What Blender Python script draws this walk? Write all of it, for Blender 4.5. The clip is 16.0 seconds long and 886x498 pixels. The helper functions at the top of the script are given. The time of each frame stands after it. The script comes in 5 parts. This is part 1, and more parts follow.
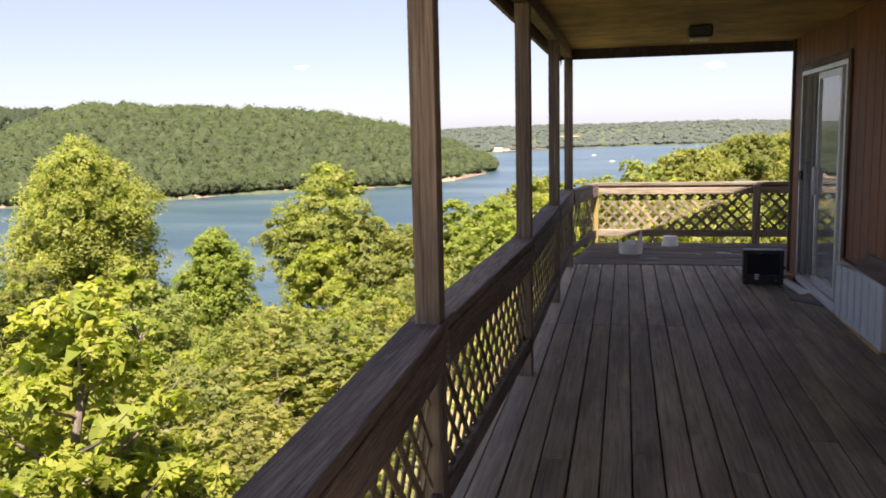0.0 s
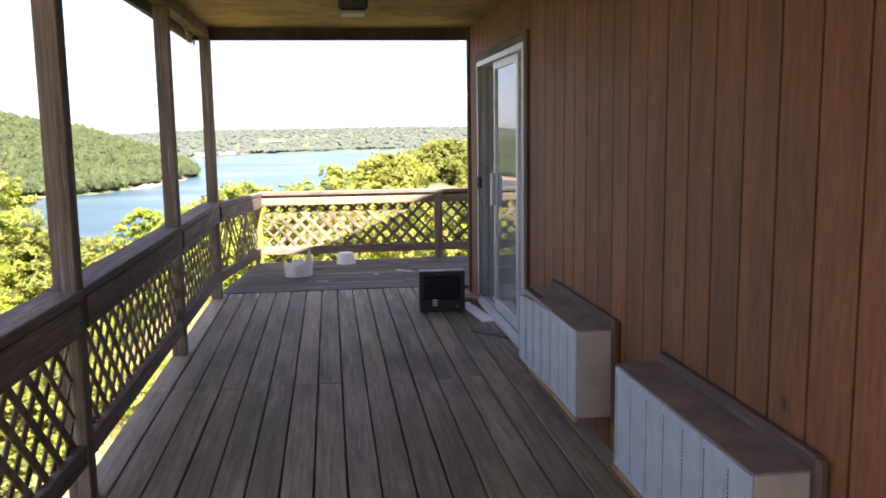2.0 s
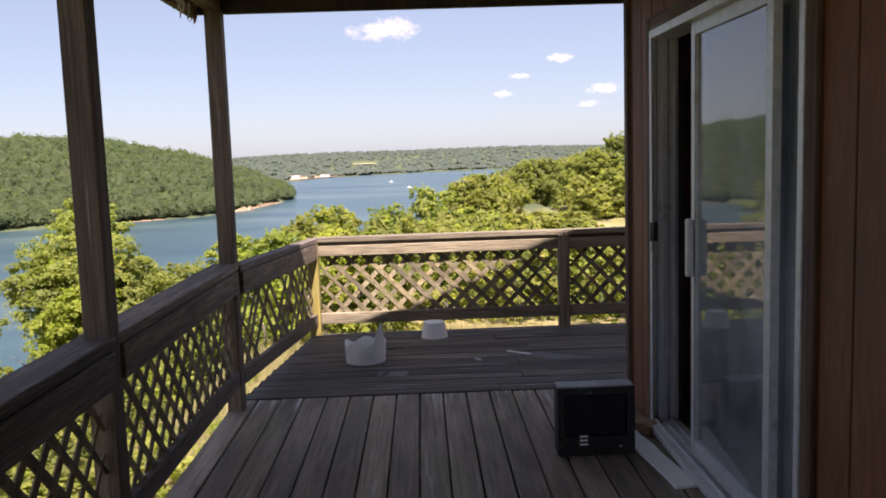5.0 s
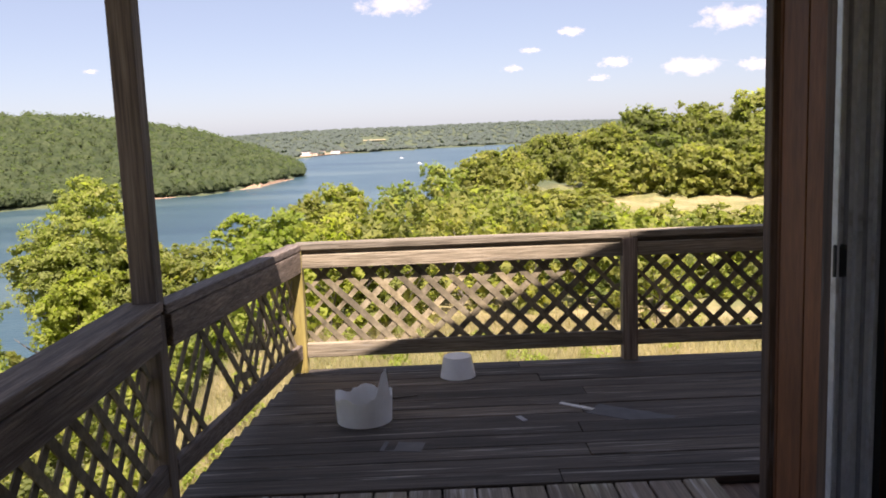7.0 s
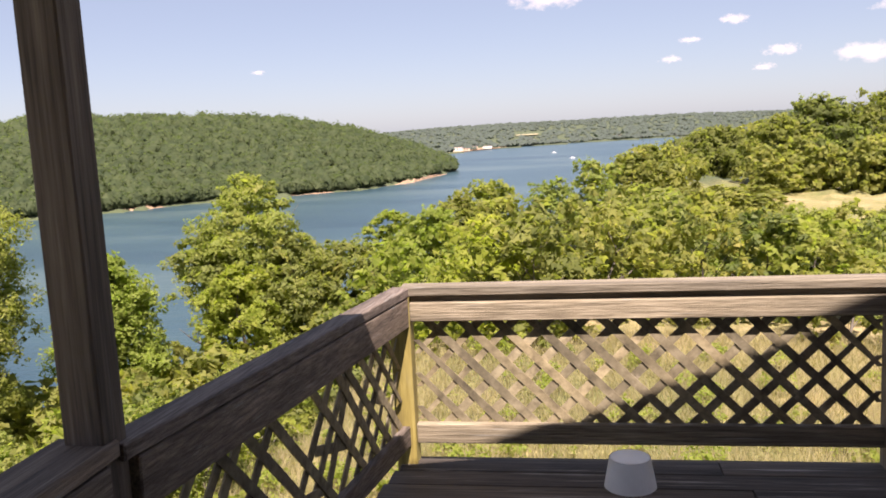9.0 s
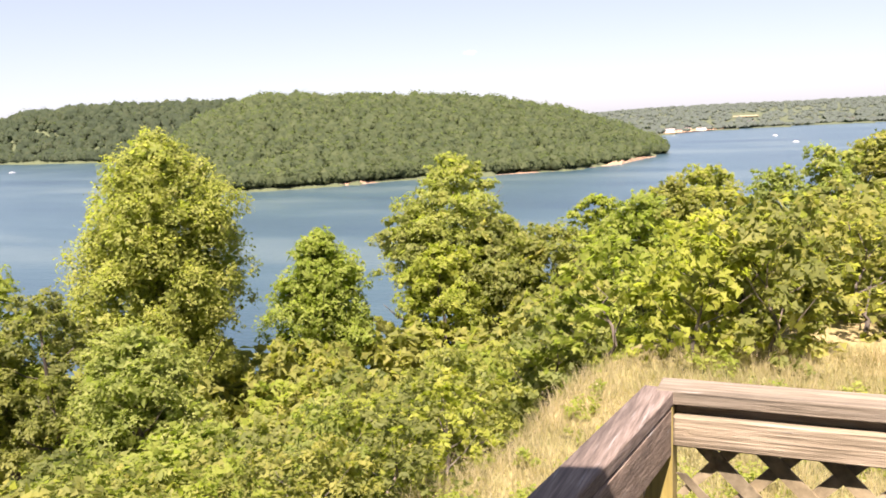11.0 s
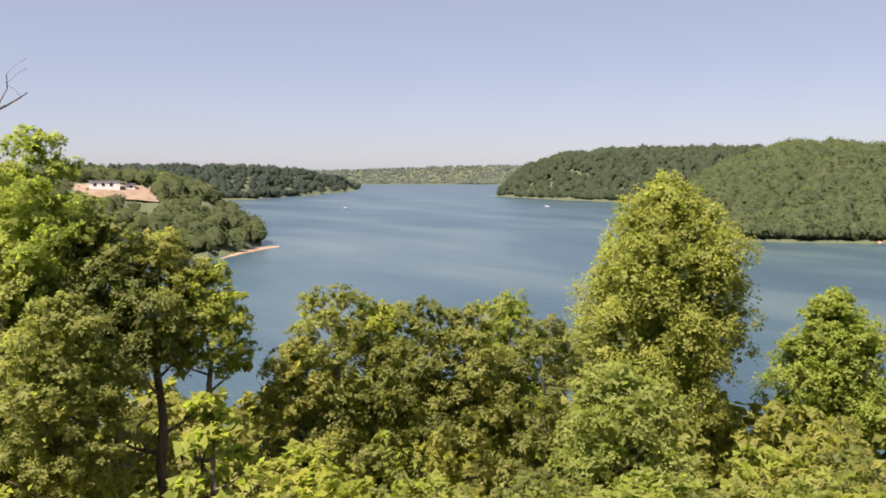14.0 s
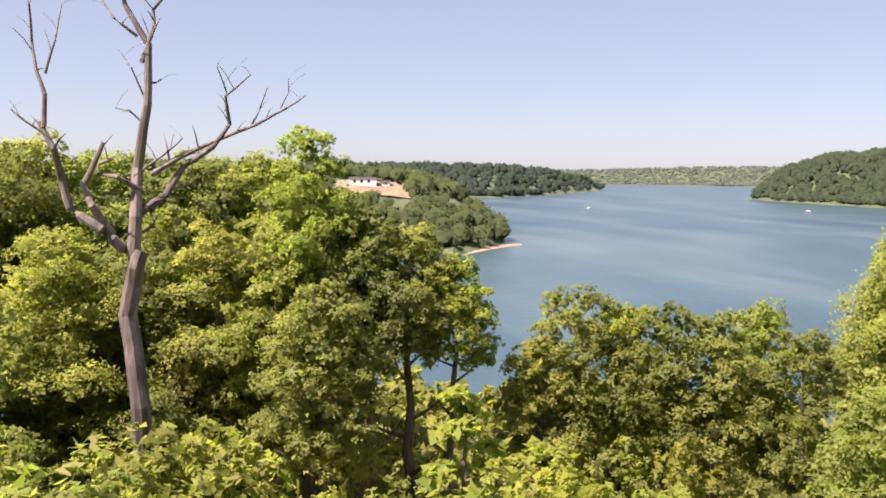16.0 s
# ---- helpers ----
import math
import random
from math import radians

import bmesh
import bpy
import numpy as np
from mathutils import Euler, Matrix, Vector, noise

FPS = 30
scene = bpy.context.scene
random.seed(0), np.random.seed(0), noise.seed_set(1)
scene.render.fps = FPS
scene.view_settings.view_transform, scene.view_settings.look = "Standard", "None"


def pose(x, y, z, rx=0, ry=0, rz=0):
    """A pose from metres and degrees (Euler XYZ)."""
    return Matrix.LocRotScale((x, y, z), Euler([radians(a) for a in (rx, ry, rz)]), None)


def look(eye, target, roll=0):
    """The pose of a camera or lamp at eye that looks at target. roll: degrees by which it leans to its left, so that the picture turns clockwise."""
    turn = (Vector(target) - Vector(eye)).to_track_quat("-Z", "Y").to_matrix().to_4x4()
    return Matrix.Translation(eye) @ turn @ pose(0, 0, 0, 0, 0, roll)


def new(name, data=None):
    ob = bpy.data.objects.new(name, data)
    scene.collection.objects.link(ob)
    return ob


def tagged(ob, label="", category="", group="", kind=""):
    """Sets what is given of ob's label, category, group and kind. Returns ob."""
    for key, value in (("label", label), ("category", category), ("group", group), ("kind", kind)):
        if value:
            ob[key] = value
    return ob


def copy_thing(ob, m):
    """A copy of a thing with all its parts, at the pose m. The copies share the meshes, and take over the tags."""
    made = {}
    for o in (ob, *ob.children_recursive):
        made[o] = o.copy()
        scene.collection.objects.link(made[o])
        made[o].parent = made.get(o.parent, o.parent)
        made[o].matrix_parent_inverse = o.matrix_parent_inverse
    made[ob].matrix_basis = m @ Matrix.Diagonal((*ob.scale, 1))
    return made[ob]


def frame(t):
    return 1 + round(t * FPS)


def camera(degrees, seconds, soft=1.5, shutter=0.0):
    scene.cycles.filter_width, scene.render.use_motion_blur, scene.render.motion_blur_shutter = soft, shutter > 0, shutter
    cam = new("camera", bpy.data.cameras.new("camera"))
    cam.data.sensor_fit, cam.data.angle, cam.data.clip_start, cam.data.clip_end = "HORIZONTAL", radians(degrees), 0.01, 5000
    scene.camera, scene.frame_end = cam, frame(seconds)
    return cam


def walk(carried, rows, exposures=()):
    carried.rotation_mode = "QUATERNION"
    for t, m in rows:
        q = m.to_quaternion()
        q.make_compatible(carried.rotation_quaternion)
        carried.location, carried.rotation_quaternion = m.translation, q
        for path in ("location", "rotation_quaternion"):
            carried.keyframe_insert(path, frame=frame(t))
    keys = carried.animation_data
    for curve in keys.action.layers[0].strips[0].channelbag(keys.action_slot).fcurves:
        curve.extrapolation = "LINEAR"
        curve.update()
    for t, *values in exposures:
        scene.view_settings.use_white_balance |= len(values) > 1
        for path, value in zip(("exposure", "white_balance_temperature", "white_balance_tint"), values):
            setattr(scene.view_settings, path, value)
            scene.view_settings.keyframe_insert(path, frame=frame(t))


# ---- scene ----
# ---- camera ----
cam = camera(55.0, 16.0, soft=1.8)
PATH = [
    (0, pose(-0.035, -1.475, 1.574, 82.05, 1.26, 11.94)),
    (0.5, pose(0.028, -0.914, 1.509, 82.06, 0.77, 1.80)),
    (1, pose(0.201, -0.491, 1.462, 81.64, 1.16, -5.90)),
    (1.5, pose(0.400, -0.084, 1.498, 81.81, 0.97, -8.05)),
    (2, pose(0.407, 0.323, 1.502, 82.03, 0.78, -7.59)),
    (2.5, pose(0.460, 0.786, 1.468, 81.92, 1.16, -5.38)),
    (3, pose(0.570, 1.285, 1.510, 83.31, 1.11, -0.79)),
    (3.5, pose(0.612, 1.712, 1.499, 83.61, 1.34, 1.52)),
    (4, pose(0.556, 2.214, 1.487, 83.59, 1.23, -0.16)),
    (4.2, pose(0.554, 2.423, 1.491, 83.60, 1.32, -0.61)),
    (6.3, pose(0.385, 4.391, 1.487, 82.06, 2.15, -2.05)),
    (6.5, pose(0.395, 4.557, 1.479, 81.61, 2.16, -2.06)),
    (7, pose(0.453, 5.005, 1.495, 81.92, 2.20, -0.83)),
    (7.5, pose(0.429, 5.437, 1.497, 81.72, 2.19, 0.77)),
    (8, pose(0.460, 5.850, 1.498, 81.98, 2.28, 2.64)),
    (8.5, pose(0.465, 6.246, 1.515, 82.11, 2.28, 5.96)),
    (8.7, pose(0.453, 6.382, 1.501, 82.08, 2.54, 7.32)),
    (10.8, pose(-0.019, 7.848, 1.584, 81.47, 2.75, 21.55)),
    (11, pose(-0.057, 7.985, 1.559, 81.33, 2.44, 23.10)),
    (11.5, pose(-0.136, 8.275, 1.519, 81.74, 1.90, 28.70)),
    (12, pose(-0.140, 8.472, 1.498, 81.93, 1.47, 34.43)),
    (12.5, pose(-0.125, 8.443, 1.504, 82.04, 1.48, 39.57)),
    (13, pose(-0.079, 8.449, 1.521, 82.86, 0.71, 45.86)),
    (13.5, pose(-0.116, 8.505, 1.535, 84.07, 0.22, 51.84)),
    (14, pose(-0.161, 8.545, 1.531, 85.07, 0.09, 56.99)),
    (14.5, pose(-0.260, 8.543, 1.522, 85.45, -0.15, 61.13)),
    (15, pose(-0.308, 8.534, 1.520, 85.30, -0.34, 65.24)),
    (15.5, pose(-0.322, 8.508, 1.522, 85.14, -0.55, 69.03)),
    (16, pose(-0.300, 8.446, 1.532, 84.96, -0.61, 73.25)),
]
walk(cam, PATH, [(0.0, 1.84, 6850, 25), (0.5, 2.20, 6850, 25), (1.0, 2.60, 6700, 26), (1.5, 2.80, 6650, 26), (2.5, 2.70, 6650, 26), (3.0, 2.20, 6650, 26), (3.5, 1.68, 6750, 24), (4.2, 1.56, 6750, 24), (7.0, 1.56, 6750, 24), (8.7, 1.42, 6800, 24), (10.8, 1.90, 7000, 27), (12.5, 1.77, 6950, 27), (13.0, 1.73, 7000, 27), (13.5, 1.48, 6950, 25), (14.5, 1.29, 6950, 25), (15.2, 1.25, 6950, 25), (16.0, 1.60, 6950, 25)])

# ---- light ----
SUN_DIR = Vector((0.27, -0.963, 0.0)).normalized() * math.cos(radians(57)) + Vector((0, 0, math.sin(radians(57))))
world = bpy.data.worlds.new("sky")
scene.world = world
world.use_nodes = True
wn = world.node_tree
sky = wn.nodes.new("ShaderNodeTexSky")
sky.sky_type = "NISHITA"
sky.sun_disc = False
sky.sun_elevation = radians(57)
sky.sun_rotation = radians(164.3)
sky.air_density = 0.75
sky.dust_density = 0.6
sky.ozone_density = 0.7
# summer haze evens out the sky
haze = wn.nodes.new("ShaderNodeMix")
haze.data_type = "RGBA"
haze.inputs[0].default_value = 0.5
haze.inputs[7].default_value = (3.75, 4.4, 5.45, 1)
wn.links.new(sky.outputs[0], haze.inputs[6])
wn.links.new(haze.outputs[2], wn.nodes["Background"].inputs[0])
wn.nodes["Background"].inputs[1].default_value = 0.053
sun_data = bpy.data.lights.new("sun", "SUN")
sun_data.energy = 5.0
sun_data.angle = radians(0.53)
sun_data.color = (1.0, 0.95, 0.86)
sun = new("sun", sun_data)
sun.matrix_world = look(SUN_DIR * 200, (0, 0, 0))


EYE = Vector((-0.14, 8.35, 1.545))   # middle of the plan for the land around


# ---- materials ----
def material(name):
    m = bpy.data.materials.new(name)
    m.use_nodes = True
    t = m.node_tree
    return m, t, t.nodes["Principled BSDF"]


def node(t, kind, **values):
    n = t.nodes.new(kind)
    for k, v in values.items():
        n.inputs[k].default_value = v
    return n


def ramp(t, source, stops):
    r = t.nodes.new("ShaderNodeValToRGB")
    e = r.color_ramp.elements
    while len(e) < len(stops):
        e.new(0.5)
    for el, (p, c) in zip(e, stops):
        el.position, el.color = p, (*c, 1)
    t.links.new(source, r.inputs[0])
    return r.outputs[0]


def mix(t, fac, a, b, blend="MIX"):
    n = t.nodes.new("ShaderNodeMix")
    n.data_type, n.blend_type = "RGBA", blend
    for sock, v in ((n.inputs[0], fac), (n.inputs[6], a), (n.inputs[7], b)):
        if isinstance(v, (int, float)):
            sock.default_value = v
        elif isinstance(v, tuple):
            sock.default_value = (*v, 1)
        else:
            t.links.new(v, sock)
    return n.outputs[2]


def coords(t, scale, shift=True):
    """Object coordinates, stretched along the grain and shifted by piece."""
    tc, mp = t.nodes.new("ShaderNodeTexCoord"), t.nodes.new("ShaderNodeMapping")
    mp.inputs["Scale"].default_value = scale
    t.links.new(tc.outputs["Object"], mp.inputs["Vector"])
    if shift:
        oi, mu = t.nodes.new("ShaderNodeObjectInfo"), t.nodes.new("ShaderNodeMath")
        mu.operation = "MULTIPLY"
        mu.inputs[1].default_value = 37.0
        t.links.new(oi.outputs["Random"], mu.inputs[0])
        t.links.new(mu.outputs[0], mp.inputs["Location"])
    return mp.outputs[0]


def bump(t, bsdf, height, strength, distance=0.01):
    b = t.nodes.new("ShaderNodeBump")
    b.inputs["Strength"].default_value, b.inputs["Distance"].default_value = strength, distance
    t.links.new(height, b.inputs["Height"])
    t.links.new(b.outputs[0], bsdf.inputs["Normal"])


def wood(name, dark, mid, light, scale, rough=0.8, worn=(0.3, 0.29, 0.27), worn_at=0.62, strength=0.5, vary=1.0, scuffed=None, knots=0.0, stains=()):
    """Weathered timber: long grain, blotches, pale worn streaks; scale stretches along the grain."""
    m, t, b = material(name)
    v = coords(t, scale)
    grain = node(t, "ShaderNodeTexNoise", Scale=1.0, Detail=6.0, Roughness=0.65)
    t.links.new(v, grain.inputs["Vector"])
    v2 = coords(t, tuple(max(0.6, q * 0.07) for q in scale))
    blot = node(t, "ShaderNodeTexNoise", Scale=1.3, Detail=5.0, Roughness=0.6)
    t.links.new(v2, blot.inputs["Vector"])
    c = ramp(t, grain.outputs[0], [(0.3, dark), (0.5, mid), (0.72, light)])
    f = ramp(t, blot.outputs[0], [(0.35, (1 - 0.55 * min(1, vary + 0.2),) * 3), (0.65, (1.15, 1.15, 1.15))])
    c = mix(t, 1.0, c, f, "MULTIPLY")
    oi = t.nodes.new("ShaderNodeObjectInfo")
    tone = ramp(t, oi.outputs["Random"], [(0.0, (1 - 0.28 * vary, 1 - 0.3 * vary, 1 - 0.32 * vary)), (0.5, (1, 1, 1)), (1.0, (1 + 0.28 * vary, 1 + 0.22 * vary, 1 + 0.1 * vary))])
    c = mix(t, 1.0, c, tone, "MULTIPLY")
    st = node(t, "ShaderNodeTexNoise", Scale=1.0, Detail=4.0, Roughness=0.7)
    t.links.new(coords(t, tuple(q * 0.45 for q in scale)), st.inputs["Vector"])
    wear = st.outputs[0]
    if scuffed:
        sep, mr, ad = t.nodes.new("ShaderNodeSeparateXYZ"), t.nodes.new("ShaderNodeMapRange"), t.nodes.new("ShaderNodeMath")
        t.links.new(coords(t, (1, 1, 1), False), sep.inputs[0])
        t.links.new(sep.outputs[1], mr.inputs["Value"])
        mr.inputs["From Min"].default_value, mr.inputs["From Max"].default_value = scuffed
        mr.inputs["To Max"].default_value = 0.17
        t.links.new(wear, ad.inputs[0])
        t.links.new(mr.outputs[0], ad.inputs[1])
        wear = ad.outputs[0]
    k = ramp(t, wear, [(worn_at, (0, 0, 0)), (worn_at + 0.14, (1, 1, 1))])
    c = mix(t, k, c, worn)
    if knots:
        vo = node(t, "ShaderNodeTexVoronoi", Scale=1.0)
        t.links.new(coords(t, tuple(2.2 if q > 10 else 1.3 for q in scale)), vo.inputs["Vector"])
        c = mix(t, ramp(t, vo.outputs["Distance"], [(0.02 * knots, (1, 1, 1)), (0.045 * knots, (0, 0, 0))]), c, tuple(q * 0.35 for q in dark))
        sp = node(t, "ShaderNodeTexNoise", Scale=1.0, Detail=3.0, Roughness=0.5)
        t.links.new(coords(t, tuple(min(q, 22) for q in scale)), sp.inputs["Vector"])
        c = mix(t, ramp(t, sp.outputs[0], [(0.7, (0, 0, 0)), (0.76, (0.5, 0.5, 0.5))]), c, worn)
    for i, (tint, scale_, lo) in enumerate(stains):
        sn = node(t, "ShaderNodeTexNoise", Scale=scale_, Detail=6.0, Roughness=0.62)
        sh = t.nodes.new("ShaderNodeVectorMath")
        sh.inputs[1].default_value = (7.3 * i, 3.1 * i, 0)
        t.links.new(coords(t, (1.6, 0.55, 1), False), sh.inputs[0])
        t.links.new(sh.outputs[0], sn.inputs["Vector"])
        c = mix(t, ramp(t, sn.outputs[0], [(lo, (0, 0, 0)), (lo + 0.16, (0.85, 0.85, 0.85))]), c, mix(t, 1.0, c, tint, "MULTIPLY"))
    t.links.new(c, b.inputs["Base Color"])
    b.inputs["Roughness"].default_value = rough
    bump(t, b, grain.outputs[0], strength, 0.006)
    return m


def plain(name, colour, rough=0.5, metal=0.0, spots=0.25, scale=14.0, dirt=(0.2, 0.16, 0.12), dirt_at=0.62, relief=0.12):
    """Paint, plastic or metal with mottling and a little dirt."""
    m, t, b = material(name)
    v = coords(t, (1, 1, 1))
    n1 = node(t, "ShaderNodeTexNoise", Scale=scale, Detail=6.0, Roughness=0.65)
    n2 = node(t, "ShaderNodeTexNoise", Scale=scale * 0.2, Detail=4.0, Roughness=0.6)
    for n in (n1, n2):
        t.links.new(v, n.inputs["Vector"])
    lo, hi = tuple(c * (1 - spots) for c in colour), tuple(min(1, c * (1 + spots)) for c in colour)
    c = ramp(t, n1.outputs[0], [(0.3, lo), (0.7, hi)])
    k = ramp(t, n2.outputs[0], [(dirt_at, (0, 0, 0)), (dirt_at + 0.16, (0.8, 0.8, 0.8))])
    c = mix(t, k, c, dirt)
    t.links.new(c, b.inputs["Base Color"])
    b.inputs["Roughness"].default_value, b.inputs["Metallic"].default_value = rough, metal
    bump(t, b, n1.outputs[0], relief, 0.003)
    return m


def leaf(name, stops, gloss=0.6, clumps=0.7):
    """Leaves: a colour for each leaf, shifted by plant, with light passing through."""
    m, t, b = material(name)
    geo, oi = t.nodes.new("ShaderNodeNewGeometry"), t.nodes.new("ShaderNodeObjectInfo")
    clump = node(t, "ShaderNodeTexNoise", Scale=clumps, Detail=2.0, Roughness=0.5)
    t.links.new(coords(t, (1, 1, 1)), clump.inputs["Vector"])
    drift = node(t, "ShaderNodeMapRange")
    drift.inputs["From Min"].default_value, drift.inputs["From Max"].default_value = 0.3, 0.7
    t.links.new(clump.outputs[0], drift.inputs["Value"])
    pick = t.nodes.new("ShaderNodeMix")
    pick.inputs[0].default_value = 0.5
    t.links.new(geo.outputs["Random Per Island"], pick.inputs[2])
    t.links.new(drift.outputs[0], pick.inputs[3])
    c = ramp(t, pick.outputs[0], stops)
    tone = ramp(t, oi.outputs["Random"], [(0.0, (0.88, 0.94, 1.0)), (0.5, (1, 1, 1)), (1.0, (1.1, 1.05, 0.92))])
    c = mix(t, 1.0, c, tone, "MULTIPLY")
    t.links.new(c, b.inputs["Base Color"])
    b.inputs["Roughness"].default_value = gloss
    b.inputs["Specular IOR Level"].default_value = 0.18
    tr, ms = t.nodes.new("ShaderNodeBsdfTranslucent"), t.nodes.new("ShaderNodeMixShader")
    t.links.new(mix(t, 1.0, c, (1.3, 1.45, 0.75), "MULTIPLY"), tr.inputs[0])
    ms.inputs[0].default_value = 0.6
    out = t.nodes["Material Output"]
    t.links.new(b.outputs[0], ms.inputs[1])
    t.links.new(tr.outputs[0], ms.inputs[2])
    t.links.new(ms.outputs[0], out.inputs[0])
    return m


DECK = wood("deck boards along", (0.153, 0.124, 0.092), (0.248, 0.203, 0.153), (0.333, 0.279, 0.216), (60, 2.2, 40), worn=(0.450, 0.414, 0.369), worn_at=0.67, vary=0.5, scuffed=(7.9, 8.4), knots=0.8, stains=(((0.62, 0.5, 0.5), 1.0, 0.5), ((0.92, 0.98, 0.72), 1.3, 0.5), ((1.22, 1.2, 1.18), 0.8, 0.52), ((0.5, 0.46, 0.5), 2.6, 0.6)))
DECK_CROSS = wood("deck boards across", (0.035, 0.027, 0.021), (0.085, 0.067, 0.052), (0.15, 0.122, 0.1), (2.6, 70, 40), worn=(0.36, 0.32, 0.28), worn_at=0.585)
POST_WOOD = wood("post timber", (0.075, 0.055, 0.042), (0.19, 0.145, 0.115), (0.31, 0.25, 0.2), (75, 75, 2.2), knots=1.0)
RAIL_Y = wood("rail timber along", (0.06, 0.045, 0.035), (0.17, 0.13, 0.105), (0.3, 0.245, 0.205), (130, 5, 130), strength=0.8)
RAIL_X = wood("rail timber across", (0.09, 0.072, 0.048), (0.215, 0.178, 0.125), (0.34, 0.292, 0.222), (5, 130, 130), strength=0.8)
LATTICE = wood("lattice strips", (0.1, 0.08, 0.048), (0.23, 0.19, 0.118), (0.36, 0.305, 0.2), (18, 18, 18), worn=(0.33, 0.28, 0.2))
MOSSY = wood("algae covered post", (0.14, 0.105, 0.03), (0.26, 0.205, 0.055), (0.37, 0.31, 0.11), (30, 30, 2.0))
SIDING = wood("stained siding", (0.127, 0.047, 0.016), (0.184, 0.068, 0.024), (0.240, 0.091, 0.033), (48, 48, 7), worn=(0.275, 0.123, 0.058), worn_at=0.68, rough=0.7, strength=0.22, vary=0.32, knots=1.0)
TRIM = wood("dark trim", (0.05, 0.03, 0.02), (0.11, 0.066, 0.044), (0.2, 0.13, 0.09), (35, 35, 1.6))
TRIM_Y = wood("dark trim along", (0.05, 0.032, 0.024), (0.13, 0.085, 0.065), (0.24, 0.17, 0.13), (35, 1.6, 35))
CEILING = wood("ceiling boards", (0.14, 0.085, 0.033), (0.27, 0.17, 0.07), (0.36, 0.24, 0.11), (3, 3, 3), worn=(0.09, 0.05, 0.025), worn_at=0.6)
ALU = plain("aluminium", (0.56, 0.57, 0.58), 0.45, 0.3, 0.15, 30)
ALU_DULL = plain("dull aluminium", (0.26, 0.265, 0.275), 0.55, 0.3, 0.2, 30)
UNIT_FRONT = plain("pale grey enamel", (0.42, 0.47, 0.52), 0.5, 0.0, 0.12, 9, (0.3, 0.19, 0.09), 0.68)
UNIT_CASE = plain("beige enamel", (0.43, 0.375, 0.3), 0.55, 0.0, 0.12, 7, (0.22, 0.17, 0.13), 0.6)
UNIT_TOP = plain("dusty brown enamel", (0.24, 0.19, 0.15), 0.75, 0.0, 0.25, 6, (0.13, 0.1, 0.08), 0.55)
RUST = plain("rusty enamel edge", (0.4, 0.26, 0.1), 0.8, 0.0, 0.35, 22, (0.22, 0.11, 0.05), 0.5)
DARK = plain("dark slots", (0.02, 0.02, 0.02), 0.7)
BLACK = plain("black plastic", (0.008, 0.008, 0.009), 0.5, 0.0, 0.3, 60)
SCREEN = plain("dark screen", (0.012, 0.014, 0.02), 0.12, 0.0, 0.2, 20, relief=0.0)
GREY_TOP = plain("pale grey plastic", (0.3, 0.3, 0.31), 0.6)
WHITE = plain("white plastic", (0.8, 0.8, 0.78), 0.45, 0.0, 0.06, 10, (0.5, 0.47, 0.4), 0.66)
WHITE_TRIM = plain("white painted board", (0.62, 0.6, 0.56), 0.6)
CARDBOARD = plain("brown cardboard", (0.24, 0.14, 0.075), 0.85)
PAPER = plain("grey sheet", (0.075, 0.072, 0.075), 0.6)
RUBBLE = plain("white rubble", (0.6, 0.58, 0.55), 0.8, 0, 0.2)
ROOM = plain("interior plaster", (0.62, 0.58, 0.53), 0.9, 0, 0.1, 3)
ROOM_FLOOR = plain("interior floor", (0.22, 0.18, 0.15), 0.8, 0, 0.25, 4)
SHINGLE = plain("grey shingle", (0.12, 0.115, 0.11), 0.9, 0, 0.3, 18)
BARK = wood("bark", (0.05, 0.04, 0.03), (0.12, 0.1, 0.08), (0.2, 0.17, 0.14), (9, 9, 1.5))
DEAD = wood("bare dead wood", (0.08, 0.065, 0.056), (0.17, 0.14, 0.125), (0.28, 0.245, 0.22), (9, 9, 1.2))
HOUSE_WHITE = plain("white cladding", (0.72, 0.7, 0.66), 0.7)
EARTH = plain("bare brown earth", (0.2, 0.145, 0.095), 0.95, 0, 0.3, 0.15)
END_TRIM = wood("near-black trim", (0.016, 0.012, 0.012), (0.035, 0.027, 0.025), (0.06, 0.048, 0.044), (35, 35, 8), vary=0.4, worn_at=0.75)
SAND = plain("tan earth", (0.31, 0.2, 0.125), 0.95, 0, 0.3, 0.1)
BEACH = plain("pale dry sand", (0.3, 0.2, 0.125), 0.95, 0, 0.2, 0.1)
FIELD = plain("dry mown field", (0.3, 0.26, 0.15), 0.95, 0, 0.3, 0.05)
BOAT = plain("white hull", (0.8, 0.8, 0.8), 0.4)

GREENS = [(0.0, (0.161, 0.181, 0.061)), (0.35, (0.218, 0.235, 0.070)), (0.7, (0.288, 0.288, 0.084)), (1.0, (0.391, 0.357, 0.122))]
LEAF = leaf("broad leaves", GREENS)
LEAF_PALE = leaf("pale shining leaves", [(0.0, (0.184, 0.213, 0.058)), (0.5, (0.257, 0.285, 0.072)), (0.85, (0.345, 0.350, 0.111)), (1.0, (0.509, 0.486, 0.247))])
LEAF_LIME = leaf("lime leaves", [(0.0, (0.198, 0.245, 0.048)), (0.5, (0.277, 0.310, 0.061)), (1.0, (0.378, 0.377, 0.111))])
LEAF_DARK = leaf("deep green leaves", [(0.0, (0.128, 0.151, 0.054)), (0.5, (0.179, 0.201, 0.065)), (1.0, (0.256, 0.265, 0.093))])
FAR_LEAF = leaf("distant woods", [(0.0, (0.072, 0.096, 0.049)), (0.5, (0.111, 0.135, 0.063)), (1.0, (0.157, 0.177, 0.084))], 0.8, 0.11)
